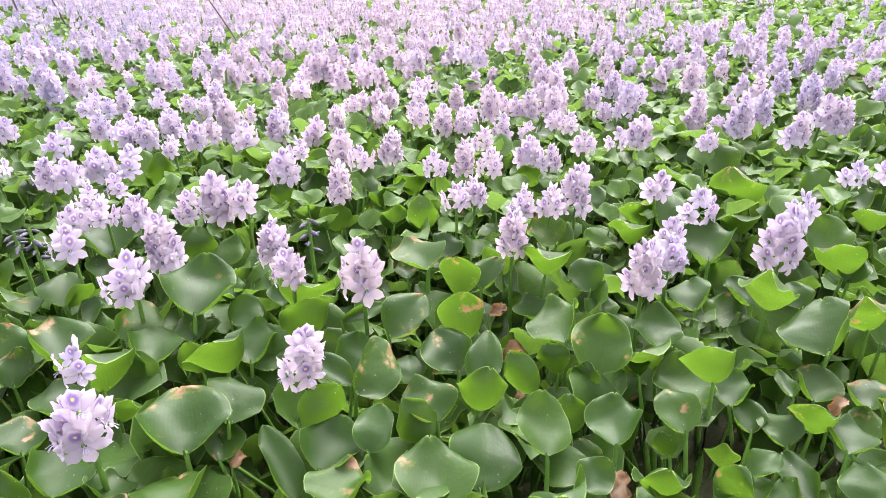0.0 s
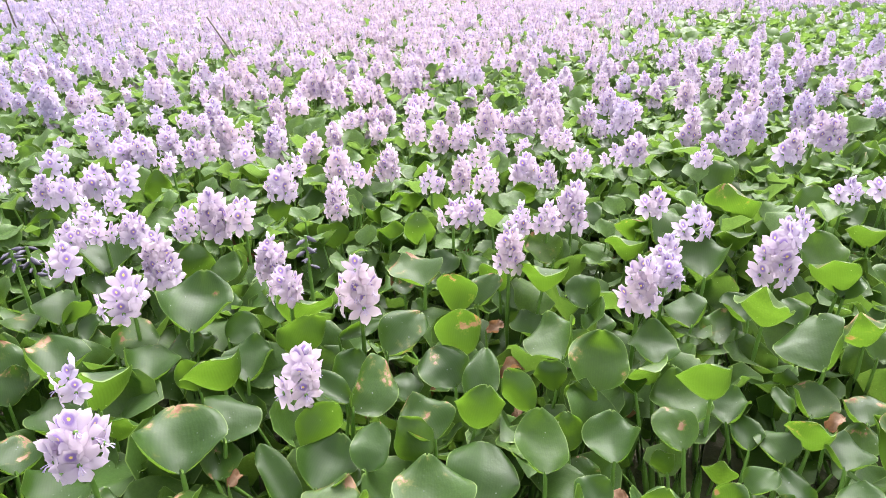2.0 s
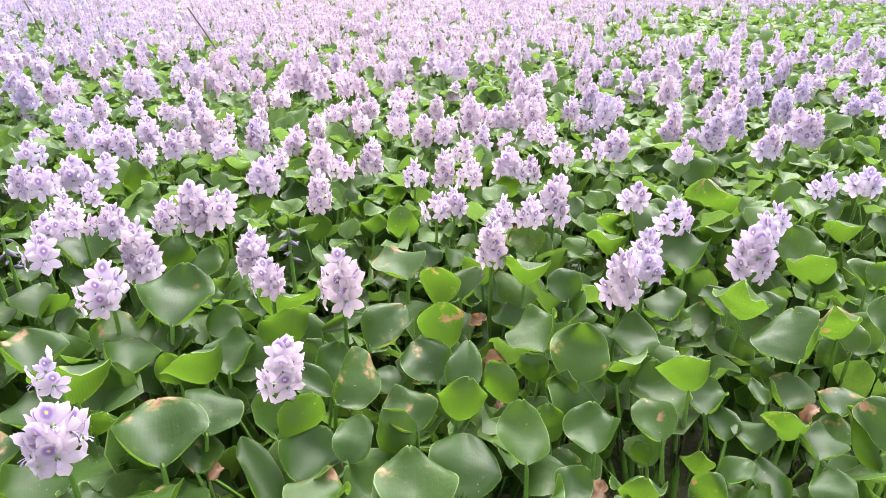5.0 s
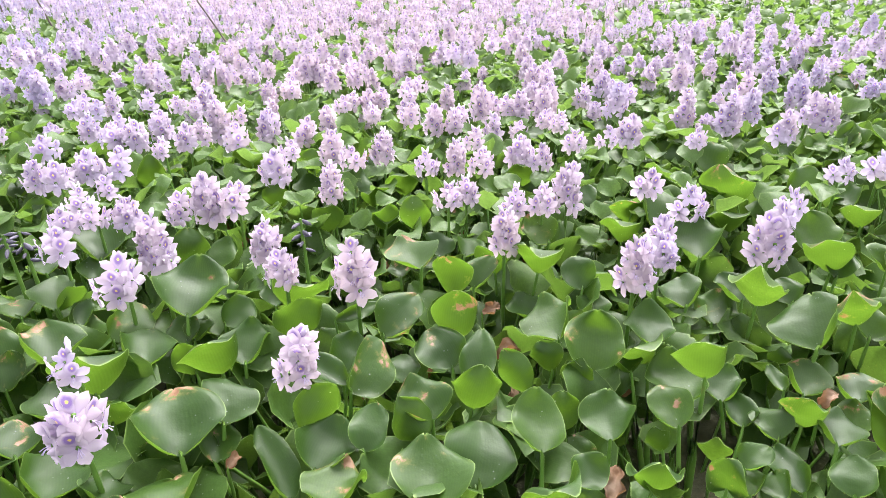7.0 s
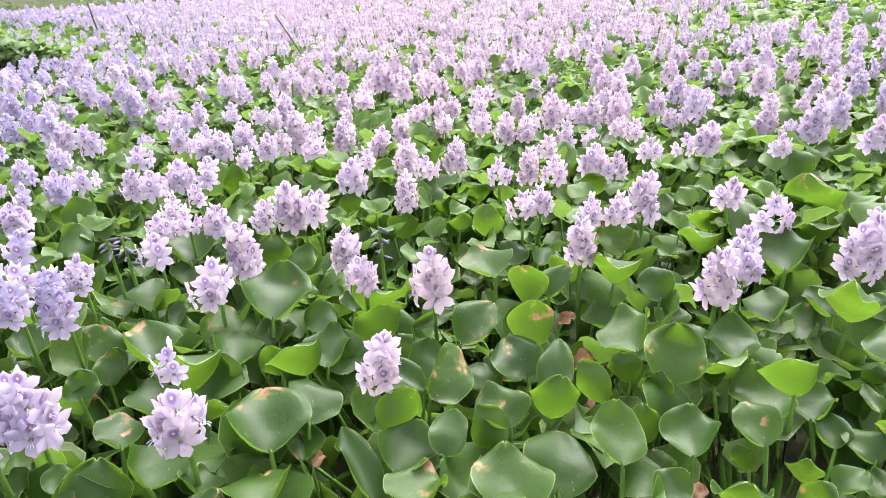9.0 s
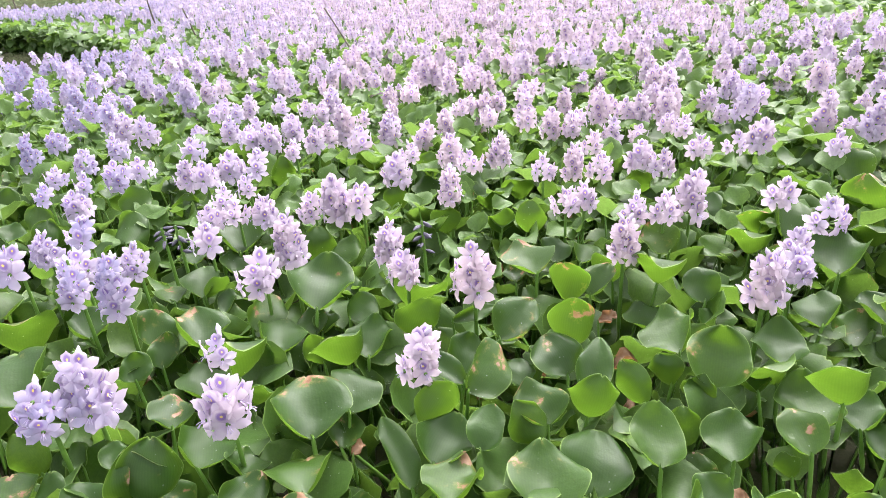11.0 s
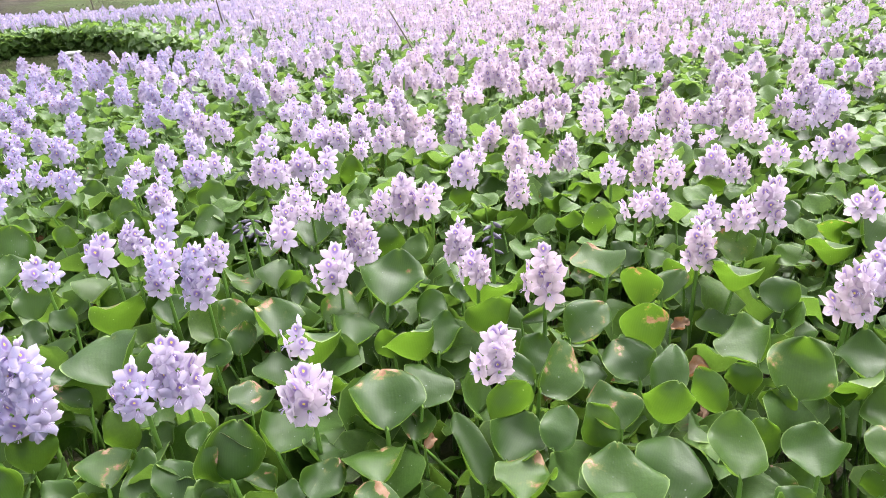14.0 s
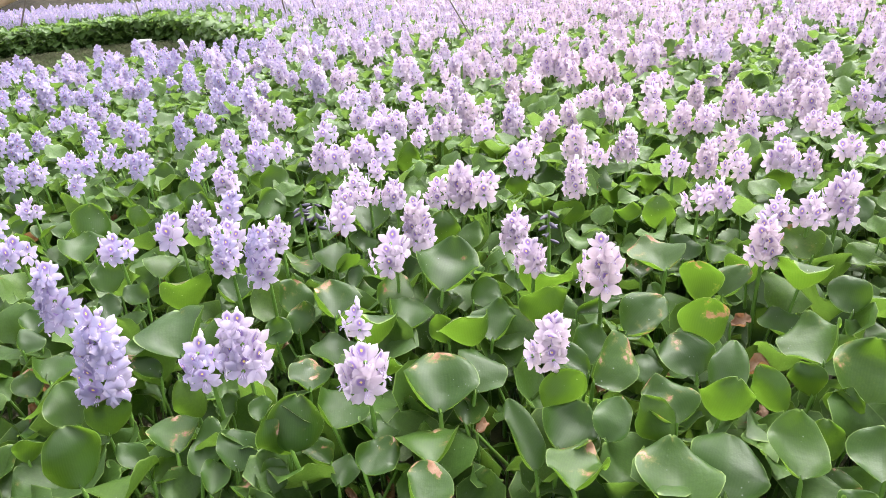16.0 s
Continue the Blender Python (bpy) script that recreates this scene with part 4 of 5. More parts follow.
plant(-0.471, 1.743, [(-0.471, 1.743, 0.376, 0.108, 0.093)], [(-0.477, 1.712, 0.300, -43, 77, -28, 0.085, 0.084, "open"), (-0.366, 1.772, 0.310, 106, 18, -0, 0.130, 0.124, "open")])
plant(-0.022, 1.746, [(-0.022, 1.746, 0.394, 0.072, 0.068)], [(-0.096, 1.802, 0.300, -72, 65, -8, 0.118, 0.115, "cupped")])
plant(1.015, 1.746, [], [(1.015, 1.746, 0.290, 68, 19, -5, 0.097, 0.097, "cupped")])
plant(0.322, 1.773, [(0.322, 1.773, 0.391, 0.078, 0.060)], [(0.282, 1.836, 0.310, -125, 56, 21, 0.119, 0.117, "cupped")])
plant(-1.372, 1.789, [(-1.372, 1.789, 0.391, 0.077, 0.091)], [(-1.330, 1.836, 0.310, 119, 21, 8, 0.120, 0.108, "open")])
plant(0.066, 1.789, [(0.066, 1.789, 0.376, 0.108, 0.062)], [])
plant(-1.051, 1.798, [(-1.051, 1.798, 0.381, 0.098, 0.093)], [])
plant(-2.573, 1.810, [(-2.573, 1.810, 0.391, 0.078, 0.073)], [])
plant(-0.960, 1.815, [(-0.960, 1.815, 0.383, 0.095, 0.094)], [(-0.927, 1.896, 0.310, -16, 75, -42, 0.085, 0.119, "open")])
plant(-0.248, 1.816, [(-0.248, 1.816, 0.398, 0.065, 0.087)], [(-0.258, 1.752, 0.320, 82, 37, 19, 0.104, 0.109, "cupped")])
plant(0.577, 1.823, [], [(0.577, 1.823, 0.290, 79, 28, -4, 0.101, 0.099, "open")])
plant(-2.294, 1.825, [(-2.294, 1.825, 0.393, 0.074, 0.080)], [])
plant(0.270, 1.838, [(0.270, 1.838, 0.382, 0.095, 0.092)], [])
plant(-1.629, 1.849, [(-1.629, 1.849, 0.385, 0.091, 0.078)], [(-1.718, 1.790, 0.354, 98, 3, 21, 0.062, 0.061, "open")])
plant(-0.460, 1.904, [(-0.460, 1.904, 0.396, 0.069, 0.068)], [(-0.425, 1.949, 0.310, -16, 72, -68, 0.106, 0.104, "open")])
plant(-0.326, 1.919, [(-0.326, 1.919, 0.372, 0.116, 0.091)], [])
plant(-0.164, 1.921, [(-0.164, 1.921, 0.377, 0.106, 0.077)], [(-0.182, 2.025, 0.316, 105, 26, 161, 0.080, 0.084, "cupped")])
plant(0.855, 1.930, [(0.855, 1.930, 0.407, 0.046, 0.060)], [(0.852, 2.037, 0.306, 87, 45, 180, 0.073, 0.077, "cupped"), (0.798, 1.837, 0.290, 67, 19, -5, 0.090, 0.088, "open"), (0.917, 1.895, 0.310, 88, 52, -26, 0.103, 0.117, "cupped")])
plant(0.459, 1.931, [(0.459, 1.931, 0.397, 0.066, 0.078)], [])
plant(-2.171, 1.934, [(-2.171, 1.934, 0.376, 0.107, 0.096)], [])
plant(-0.881, 1.949, [(-0.881, 1.949, 0.406, 0.047, 0.060)], [(-0.916, 2.012, 0.323, 81, 4, 10, 0.089, 0.087, "open")])
plant(0.572, 1.955, [(0.572, 1.955, 0.396, 0.068, 0.060)], [(0.643, 1.975, 0.320, 77, 21, 2, 0.126, 0.122, "open")])
plant(0.135, 1.970, [(0.135, 1.970, 0.394, 0.073, 0.068)], [])
plant(-1.957, 1.979, [(-1.957, 1.979, 0.358, 0.145, 0.081)], [(-1.902, 1.878, 0.318, 106, 21, 5, 0.100, 0.098, "open")])
plant(-1.294, 2.000, [(-1.294, 2.000, 0.386, 0.087, 0.092)], [])
plant(1.404, 2.015, [], [(1.404, 2.015, 0.334, 99, 15, -16, 0.092, 0.091, "open"), (1.480, 2.059, 0.328, 87, 51, 0, 0.103, 0.105, "open")])
plant(0.665, 2.029, [(0.665, 2.029, 0.379, 0.102, 0.093)], [(0.762, 2.022, 0.322, 87, 18, 0, 0.092, 0.090, "open")])
plant(-1.629, 2.031, [(-1.629, 2.031, 0.383, 0.093, 0.079)], [])
plant(1.194, 2.031, [(1.194, 2.031, 0.375, 0.110, 0.094)], [(1.203, 1.916, 0.334, 77, 13, 13, 0.106, 0.104, "open"), (1.091, 2.077, 0.318, 55, 20, -145, 0.093, 0.098, "cupped"), (1.257, 1.959, 0.300, 74, 29, -8, 0.106, 0.104, "open")])
plant(-2.555, 2.045, [(-2.555, 2.045, 0.377, 0.106, 0.088)], [])
plant(1.440, 2.048, [], [(1.440, 2.048, 0.310, 65, 23, -8, 0.110, 0.108, "open")])
plant(-2.383, 2.050, [(-2.383, 2.050, 0.378, 0.104, 0.087)], [(-2.249, 2.117, 0.313, 106, 39, -176, 0.098, 0.103, "cupped")])
plant(-0.676, 2.063, [(-0.676, 2.063, 0.384, 0.093, 0.100)], [(-0.676, 2.078, 0.324, 97, 48, 171, 0.072, 0.075, "cupped"), (-0.633, 2.082, 0.322, 73, 62, -168, 0.054, 0.065, "cupped"), (-0.686, 1.962, 0.310, 95, 25, 6, 0.092, 0.090, "open"), (-0.634, 2.027, 0.320, -49, 62, -32, 0.122, 0.119, "cupped")])
plant(-2.775, 2.072, [(-2.775, 2.072, 0.408, 0.043, 0.060)], [])
plant(1.594, 2.074, [], [(1.594, 2.074, 0.331, 60, 38, -154, 0.103, 0.108, "cupped")])
plant(-3.005, 2.079, [], [(-3.005, 2.079, 0.310, 116, 39, 175, 0.105, 0.111, "cupped")])
plant(-0.853, 2.084, [(-0.853, 2.084, 0.386, 0.089, 0.085)], [])
plant(0.208, 2.108, [(0.208, 2.108, 0.383, 0.094, 0.072)], [])
plant(-1.043, 2.109, [(-1.043, 2.109, 0.378, 0.104, 0.107)], [])
plant(-0.447, 2.111, [(-0.447, 2.111, 0.378, 0.104, 0.087)], [])
plant(-1.125, 2.122, [(-1.125, 2.122, 0.394, 0.072, 0.098)], [])
plant(-0.816, 2.127, [(-0.816, 2.127, 0.386, 0.088, 0.071)], [])
plant(-3.187, 2.127, [(-3.187, 2.127, 0.399, 0.061, 0.085)], [])
plant(-1.966, 2.128, [(-1.966, 2.128, 0.386, 0.088, 0.085)], [])
plant(0.453, 2.156, [(0.453, 2.156, 0.396, 0.067, 0.060)], [])
plant(-2.782, 2.160, [(-2.782, 2.160, 0.380, 0.099, 0.094)], [])
plant(-0.590, 2.182, [(-0.590, 2.182, 0.368, 0.124, 0.089)], [])
plant(1.435, 2.188, [(1.435, 2.188, 0.362, 0.135, 0.118)], [])
plant(0.077, 2.191, [(0.077, 2.191, 0.390, 0.081, 0.060)], [])
plant(1.080, 2.195, [(1.080, 2.195, 0.353, 0.153, 0.105)], [])
plant(0.410, 2.204, [(0.410, 2.204, 0.407, 0.045, 0.060)], [(0.395, 2.234, 0.326, 87, 21, 0, 0.109, 0.107, "open")])
plant(0.001, 2.209, [(0.001, 2.209, 0.376, 0.108, 0.079)], [(-0.098, 2.166, 0.344, 101, -13, -40, 0.086, 0.084, "open")])
plant(-1.261, 2.236, [(-1.261, 2.236, 0.380, 0.101, 0.082)], [])
plant(-1.002, 2.236, [(-1.002, 2.236, 0.377, 0.106, 0.090)], [])
plant(-1.641, 2.247, [(-1.641, 2.247, 0.369, 0.122, 0.110)], [])
plant(-2.697, 2.264, [(-2.697, 2.264, 0.384, 0.091, 0.084)], [])
plant(-2.403, 2.266, [(-2.403, 2.266, 0.368, 0.125, 0.098)], [])
plant(1.806, 2.268, [(1.806, 2.268, 0.375, 0.110, 0.079)], [])
plant(-1.163, 2.270, [(-1.163, 2.270, 0.400, 0.060, 0.083)], [(-1.109, 2.240, 0.305, 54, 40, -149, 0.086, 0.090, "cupped")])
plant(-0.797, 2.274, [(-0.797, 2.274, 0.353, 0.154, 0.096)], [])
plant(0.101, 2.276, [(0.101, 2.276, 0.405, 0.050, 0.081)], [(0.108, 2.367, 0.330, 98, 39, 169, 0.071, 0.075, "cupped")])
plant(0.948, 2.290, [(0.948, 2.290, 0.359, 0.142, 0.104)], [(0.911, 2.187, 0.333, 82, 9, 7, 0.118, 0.116, "open")])
plant(1.200, 2.293, [(1.200, 2.293, 0.365, 0.130, 0.087)], [])
plant(-1.774, 2.294, [(-1.774, 2.294, 0.366, 0.128, 0.103)], [])
plant(-0.084, 2.304, [(-0.084, 2.304, 0.389, 0.083, 0.086)], [])
plant(-1.413, 2.327, [], [(-1.413, 2.327, 0.310, 97, 35, 170, 0.078, 0.082, "cupped")])
plant(-0.232, 2.344, [(-0.232, 2.344, 0.404, 0.051, 0.060)], [(-0.285, 2.360, 0.347, 99, -6, -26, 0.102, 0.100, "open")])
plant(-0.737, 2.352, [(-0.737, 2.352, 0.401, 0.057, 0.060)], [])
plant(0.340, 2.394, [(0.340, 2.394, 0.369, 0.122, 0.085)], [])
plant(0.284, 2.396, [(0.284, 2.396, 0.389, 0.081, 0.060)], [])
plant(0.736, 2.423, [(0.736, 2.423, 0.378, 0.104, 0.068)], [(0.637, 2.303, 0.342, 87, 9, 0, 0.123, 0.120, "open")])
plant(-3.414, 2.437, [(-3.414, 2.437, 0.394, 0.071, 0.101)], [])
plant(0.234, 2.467, [(0.234, 2.467, 0.396, 0.067, 0.082)], [])
plant(-0.363, 2.492, [(-0.363, 2.492, 0.396, 0.068, 0.078)], [])
plant(-0.964, 2.493, [(-0.964, 2.493, 0.401, 0.058, 0.068)], [])
plant(-1.360, 2.501, [(-1.360, 2.501, 0.392, 0.075, 0.076)], [(-1.426, 2.439, 0.328, 107, -6, 141, 0.093, 0.091, "open")])
plant(1.494, 2.503, [(1.494, 2.503, 0.350, 0.160, 0.106)], [(1.530, 2.549, 0.315, 69, 22, -160, 0.100, 0.105, "cupped"), (1.484, 2.599, 0.325, 125, 38, 146, 0.090, 0.095, "cupped")])
plant(-2.179, 2.507, [(-2.179, 2.507, 0.371, 0.117, 0.091)], [])
plant(0.057, 2.522, [(0.057, 2.522, 0.370, 0.121, 0.060)], [])
plant(-1.462, 2.528, [(-1.462, 2.528, 0.394, 0.072, 0.086)], [(-1.598, 2.496, 0.324, 87, 3, 0, 0.063, 0.062, "open")])
plant(-0.330, 2.538, [(-0.330, 2.538, 0.394, 0.071, 0.070)], [])
plant(0.189, 2.541, [(0.189, 2.541, 0.369, 0.122, 0.075)], [])
plant(0.621, 2.548, [(0.621, 2.548, 0.382, 0.095, 0.080)], [])
plant(1.817, 2.551, [(1.817, 2.551, 0.391, 0.077, 0.063)], [(1.753, 2.511, 0.334, 87, 17, 0, 0.123, 0.121, "open")])
plant(-1.057, 2.554, [(-1.057, 2.554, 0.399, 0.063, 0.078)], [])
plant(-0.267, 2.560, [(-0.267, 2.560, 0.389, 0.081, 0.084)], [])
plant(-0.210, 2.567, [(-0.210, 2.567, 0.390, 0.080, 0.066)], [])
plant(-3.736, 2.571, [(-3.736, 2.571, 0.385, 0.091, 0.100)], [])
plant(-3.142, 2.590, [(-3.142, 2.590, 0.379, 0.102, 0.089)], [])
plant(-1.342, 2.604, [(-1.342, 2.604, 0.377, 0.107, 0.082)], [])
plant(-1.198, 2.623, [(-1.198, 2.623, 0.383, 0.094, 0.094)], [])
plant(-2.161, 2.625, [(-2.161, 2.625, 0.370, 0.119, 0.105)], [(-2.222, 2.651, 0.302, 105, 45, -175, 0.113, 0.119, "cupped")])
plant(1.946, 2.626, [(1.946, 2.626, 0.374, 0.111, 0.109)], [(1.940, 2.512, 0.320, 70, 40, -164, 0.100, 0.105, "cupped")])
plant(-3.491, 2.633, [(-3.491, 2.633, 0.334, 0.191, 0.093)], [])
plant(-0.967, 2.639, [(-0.967, 2.639, 0.365, 0.129, 0.105)], [])
plant(-3.316, 2.641, [(-3.316, 2.641, 0.373, 0.115, 0.098)], [])
plant(-3.091, 2.655, [(-3.091, 2.655, 0.378, 0.104, 0.084)], [])
plant(1.483, 2.718, [(1.483, 2.718, 0.375, 0.110, 0.081)], [])
plant(-0.718, 2.729, [(-0.718, 2.729, 0.379, 0.101, 0.074)], [])
plant(0.750, 2.731, [(0.750, 2.731, 0.372, 0.115, 0.086)], [(0.760, 2.762, 0.337, 87, 24, 180, 0.082, 0.086, "cupped")])
plant(-2.969, 2.752, [(-2.969, 2.752, 0.385, 0.089, 0.085)], [])
plant(-0.106, 2.765, [(-0.106, 2.765, 0.386, 0.089, 0.086)], [])
plant(-2.173, 2.770, [(-2.173, 2.770, 0.385, 0.090, 0.067)], [])
plant(-2.895, 2.783, [(-2.895, 2.783, 0.378, 0.104, 0.098)], [])
plant(-0.633, 2.787, [(-0.633, 2.787, 0.399, 0.061, 0.100)], [])
plant(-1.753, 2.804, [(-1.753, 2.804, 0.330, 0.200, 0.104)], [])
plant(1.750, 2.809, [(1.750, 2.809, 0.381, 0.097, 0.068)], [])
plant(0.517, 2.810, [(0.517, 2.810, 0.374, 0.113, 0.088)], [])
plant(1.032, 2.871, [], [(1.032, 2.871, 0.332, 87, 12, 0, 0.099, 0.097, "open")])
plant(-2.638, 2.876, [(-2.638, 2.876, 0.371, 0.119, 0.111)], [])
plant(0.469, 2.891, [(0.469, 2.891, 0.363, 0.134, 0.095)], [])
plant(2.000, 2.917, [], [(2.000, 2.917, 0.336, 71, 16, -160, 0.138, 0.145, "cupped_spotted"), (1.885, 2.959, 0.327, 78, 29, -171, 0.114, 0.120, "cupped")])
plant(-1.709, 2.918, [(-1.709, 2.918, 0.364, 0.132, 0.088)], [])
plant(1.647, 3.148, [], [(1.647, 3.148, 0.339, 95, 13, -10, 0.108, 0.106, "open")])
plant(-4.667, 3.360, [(-4.667, 3.360, 0.351, 0.158, 0.140)], [])


def dry_leaf(x, y, z, heading, rise, twist, size):
    """A dead, curled leaf hanging on its stalk."""
    root = new("dried_hyacinth_leaf")
    root.location = (x, y, 0)
    add_leaf(root, x, y, (x, y, z, heading, rise, twist, size * 0.7, size * 0.85, "withered"), PLANT_RNG)
    return tagged(root, "dry brown curled water hyacinth leaf among green ones", "dry leaf", group="dry leaves in the near bed")


dry_leaf(0.099, 1.127, 0.290, 30, 9, 30, 0.059)
dry_leaf(0.120, 1.006, 0.260, 29, 8, 5, 0.071)
dry_leaf(0.131, 0.932, 0.200, 56, 20, 35, 0.053)
dry_leaf(0.257, 0.645, 0.260, 59, 24, -9, 0.069)
dry_leaf(0.309, 0.959, 0.220, 89, 24, -22, 0.041)
dry_leaf(-0.339, 0.715, 0.280, 68, -1, 32, 0.043)
dry_leaf(0.651, 0.794, 0.300, 27, 23, 16, 0.051)
dry_leaf(-0.617, 1.009, 0.200, 106, 29, -25, 0.059)
dry_leaf(0.487, 0.892, 0.200, 87, 24, -25, 0.051)
dry_leaf(0.378, 0.733, 0.220, -41, -64, 65, 0.039)
dry_leaf(-0.289, 0.935, 0.220, 122, 33, -19, 0.043)
dry_leaf(-0.150, 0.963, 0.200, 78, -3, 13, 0.054)


def wilted_spike(x, y, z, high, seed):
    """A spike past its bloom: shrivelled violet flowers hanging on the stalk."""
    r = random.Random(seed)
    root = new("water_hyacinth")
    root.location = (x, y, 0)
    spike = child("flower_spike", STALKS, root, Matrix.Translation((0, 0, -0.03)) @ Matrix.Diagonal((0.006, 0.006, z + high + 0.03, 1)))
    for k in range(9):
        a, f = 2.4 * k + r.uniform(-0.3, 0.3), k / 8
        d = Vector((math.cos(a), math.sin(a), r.uniform(-0.9, 0.1))).normalized()
        at = Vector((0, 0, z + high * f)) + d * 0.010
        child("wilted_flower", SHRIVELLED[k % 3], spike, Matrix.Translation(at) @ d.to_track_quat("Z", "Y").to_matrix().to_4x4() @ Matrix.Scale(r.uniform(0.5, 0.78), 4))
    return tagged(root, "water hyacinth spike with shrivelled dark violet flowers", "plant", group="water hyacinths in the near bed")


def shrivelled(seed):
    r = random.Random(seed)
    n = 7
    prof = [(0.0015, -0.012), (0.005, -0.004), (0.0075, 0.006), (0.0065, 0.016), (0.004, 0.024), (0.0008, 0.029)]
    pts = [(a * (1 + 0.35 * math.sin(3 * i * 0.9 + seed + 50 * z)) * math.cos(2 * math.pi * i / n) + 6 * z * z * r.uniform(0.6, 1.4), a * math.sin(2 * math.pi * i / n), z) for a, z in prof for i in range(n)]
    faces = [(k * n + i, k * n + (i + 1) % n, (k + 1) * n + (i + 1) % n, (k + 1) * n + i) for k in range(len(prof) - 1) for i in range(n)]
    return make_mesh("wilted_flower", pts, faces, None, [WILTED])


SHRIVELLED = [shrivelled(k) for k in range(3)]
wilted_spike(-0.938, 1.266, 0.385, 0.070, 1)
wilted_spike(-0.990, 1.283, 0.395, 0.045, 2)
wilted_spike(-0.307, 1.286, 0.385, 0.075, 3)


# ---------------------------------------------------------------- the wide bed
NEAR_Y = 3.0


def near_bed(x, y):
    return y < NEAR_Y and -1.25 * y - 0.75 < x < 0.95 * y + 0.5


def gather(shapes):
    """Templates as arrays: points, quads, uv, material per quad."""
    return [(np.array(p, dtype=np.float32), np.array(f, dtype=np.int32), np.array(u, dtype=np.float32), np.array(m, dtype=np.int32)) for p, f, u, m in shapes]


def spread(name, templates, picks, mats4, mats, label, category):
    """Joins many placed copies of the templates (quads only) into one mesh."""
    P, Q, U, M, o = [], [], [], [], 0
    for t, (p, f, u, m) in enumerate(templates):
        ms = mats4[picks == t]
        if not len(ms):
            continue
        pts = np.einsum("nij,vj->nvi", ms[:, :3, :3], p) + ms[:, None, :3, 3]
        n, k = len(ms), len(p)
        P.append(pts.reshape(-1, 3))
        Q.append((f[None] + (o + k * np.arange(n))[:, None, None]).reshape(-1, 4))
        U.append(np.tile(u[f.ravel()], (n, 1)))
        M.append(np.tile(m, n))
        o += n * k
    P, Q, U, M = np.concatenate(P), np.concatenate(Q), np.concatenate(U), np.concatenate(M)
    me = bpy.data.meshes.new(name)
    me.vertices.add(len(P))
    me.vertices.foreach_set("co", P.ravel().astype(np.float32))
    me.loops.add(Q.size)
    me.loops.foreach_set("vertex_index", Q.ravel().astype(np.int32))
    me.polygons.add(len(Q))
    me.polygons.foreach_set("loop_start", np.arange(0, Q.size, 4, dtype=np.int32))
    for m in mats:
        me.materials.append(m)
    me.polygons.foreach_set("material_index", M.astype(np.int32))
    me.polygons.foreach_set("use_smooth", np.ones(len(Q), dtype=bool))
    lay = me.uv_layers.new(name="uv")
    lay.data.foreach_set("uv", U.ravel().astype(np.float32))
    me.update(calc_edges=True)
    ob = new(name, me)
    return tagged(ob, label, category, kind="stuff")


def spike_template(rows, cols, pitch, seed, high):
    """A whole spike with its stalk, foot at the origin, as quads."""
    r = random.Random(seed)
    P, Q, U, M = [], [], [], []
    kinds = [flower_shape(rows, cols, seed + k, False) for k in range(3)]
    z0 = 0.42 - high / 2
    for k, (f, out, face) in enumerate(whorls(high, pitch, r)):
        m = Matrix.Translation(Vector((0, 0, z0 + high * f)) + out * (0.034 - 0.016 * f)) @ face.to_track_quat("Z", "Y").to_matrix().to_4x4() @ Matrix.Rotation(r.uniform(-0.25, 0.25), 4, "Z") @ Matrix.Scale((1.0 - 0.14 * f * f) * r.uniform(0.9, 1.1), 4)
        p, fc, u, mt = kinds[k % 3]
        o = len(P)
        P.extend(tuple(m @ Vector(q)) for q in p)
        Q.extend(tuple(o + i for i in q) for q in fc)
        U.extend(u)
        M.extend(mt)
    o = len(P)
    for k, z in enumerate((0.0, z0 + high)):
        for i in range(4):
            P.append((0.006 * math.cos(i * 1.5708), 0.006 * math.sin(i * 1.5708), z))
            U.append((0.5, 0.5))
    for i in range(4):
        j = (i + 1) % 4
        Q.append((o + i, o + j, o + 4 + j, o + 4 + i))
        M.append(2)
    return P, Q, U, M


def leaf_template(rows, cols, kind, seed, least=8, most=58):
    """A blade with its petiole; the stalk end lies at the origin, the blade rises, the petiole hangs straight down."""
    r = random.Random(seed)
    p, f, u = blade_shape(rows, cols, kind, seed)
    rise = radians(r.uniform(least, most) if kind != "flat" else r.uniform(-5, 35))
    side = 1 if kind != "cupped" else r.choice((1, -1))
    rot = Matrix.Rotation(rise, 3, "X")
    P = [tuple(rot @ Vector((q[0], q[1], q[2]))) for q in p]
    M = [0] * len(f)
    o = len(P)
    for z, w in ((0.0, 0.04), (-3.2, 0.075)):
        for i in range(3):
            P.append((w * math.cos(i * 2.0944), w * math.sin(i * 2.0944) - (0.15 if z else 0), z))
            u.append((0.5, 0.5))
    for i in range(3):
        j = (i + 1) % 3
        f.append((o + i, o + j, o + 3 + j, o + 3 + i))
        M.append(1)
    return P, f, u, M


def turn_scale(x, y, z, a, tilt, roll, s, sz=None):
    ca, sa, ct, st, cr, sr = math.cos(a), math.sin(a), math.cos(tilt), math.sin(tilt), math.cos(roll), math.sin(roll)
    rz = np.array(((ca, -sa, 0), (sa, ca, 0), (0, 0, 1)))
    rx = np.array(((1, 0, 0), (0, ct, -st), (0, st, ct)))
    ry = np.array(((cr, 0, sr), (0, 1, 0), (-sr, 0, cr)))
    m = np.eye(4)
    m[:3, :3] = rz @ rx @ ry @ np.diag((s, s, sz or s))
    m[:3, 3] = x, y, z
    return m


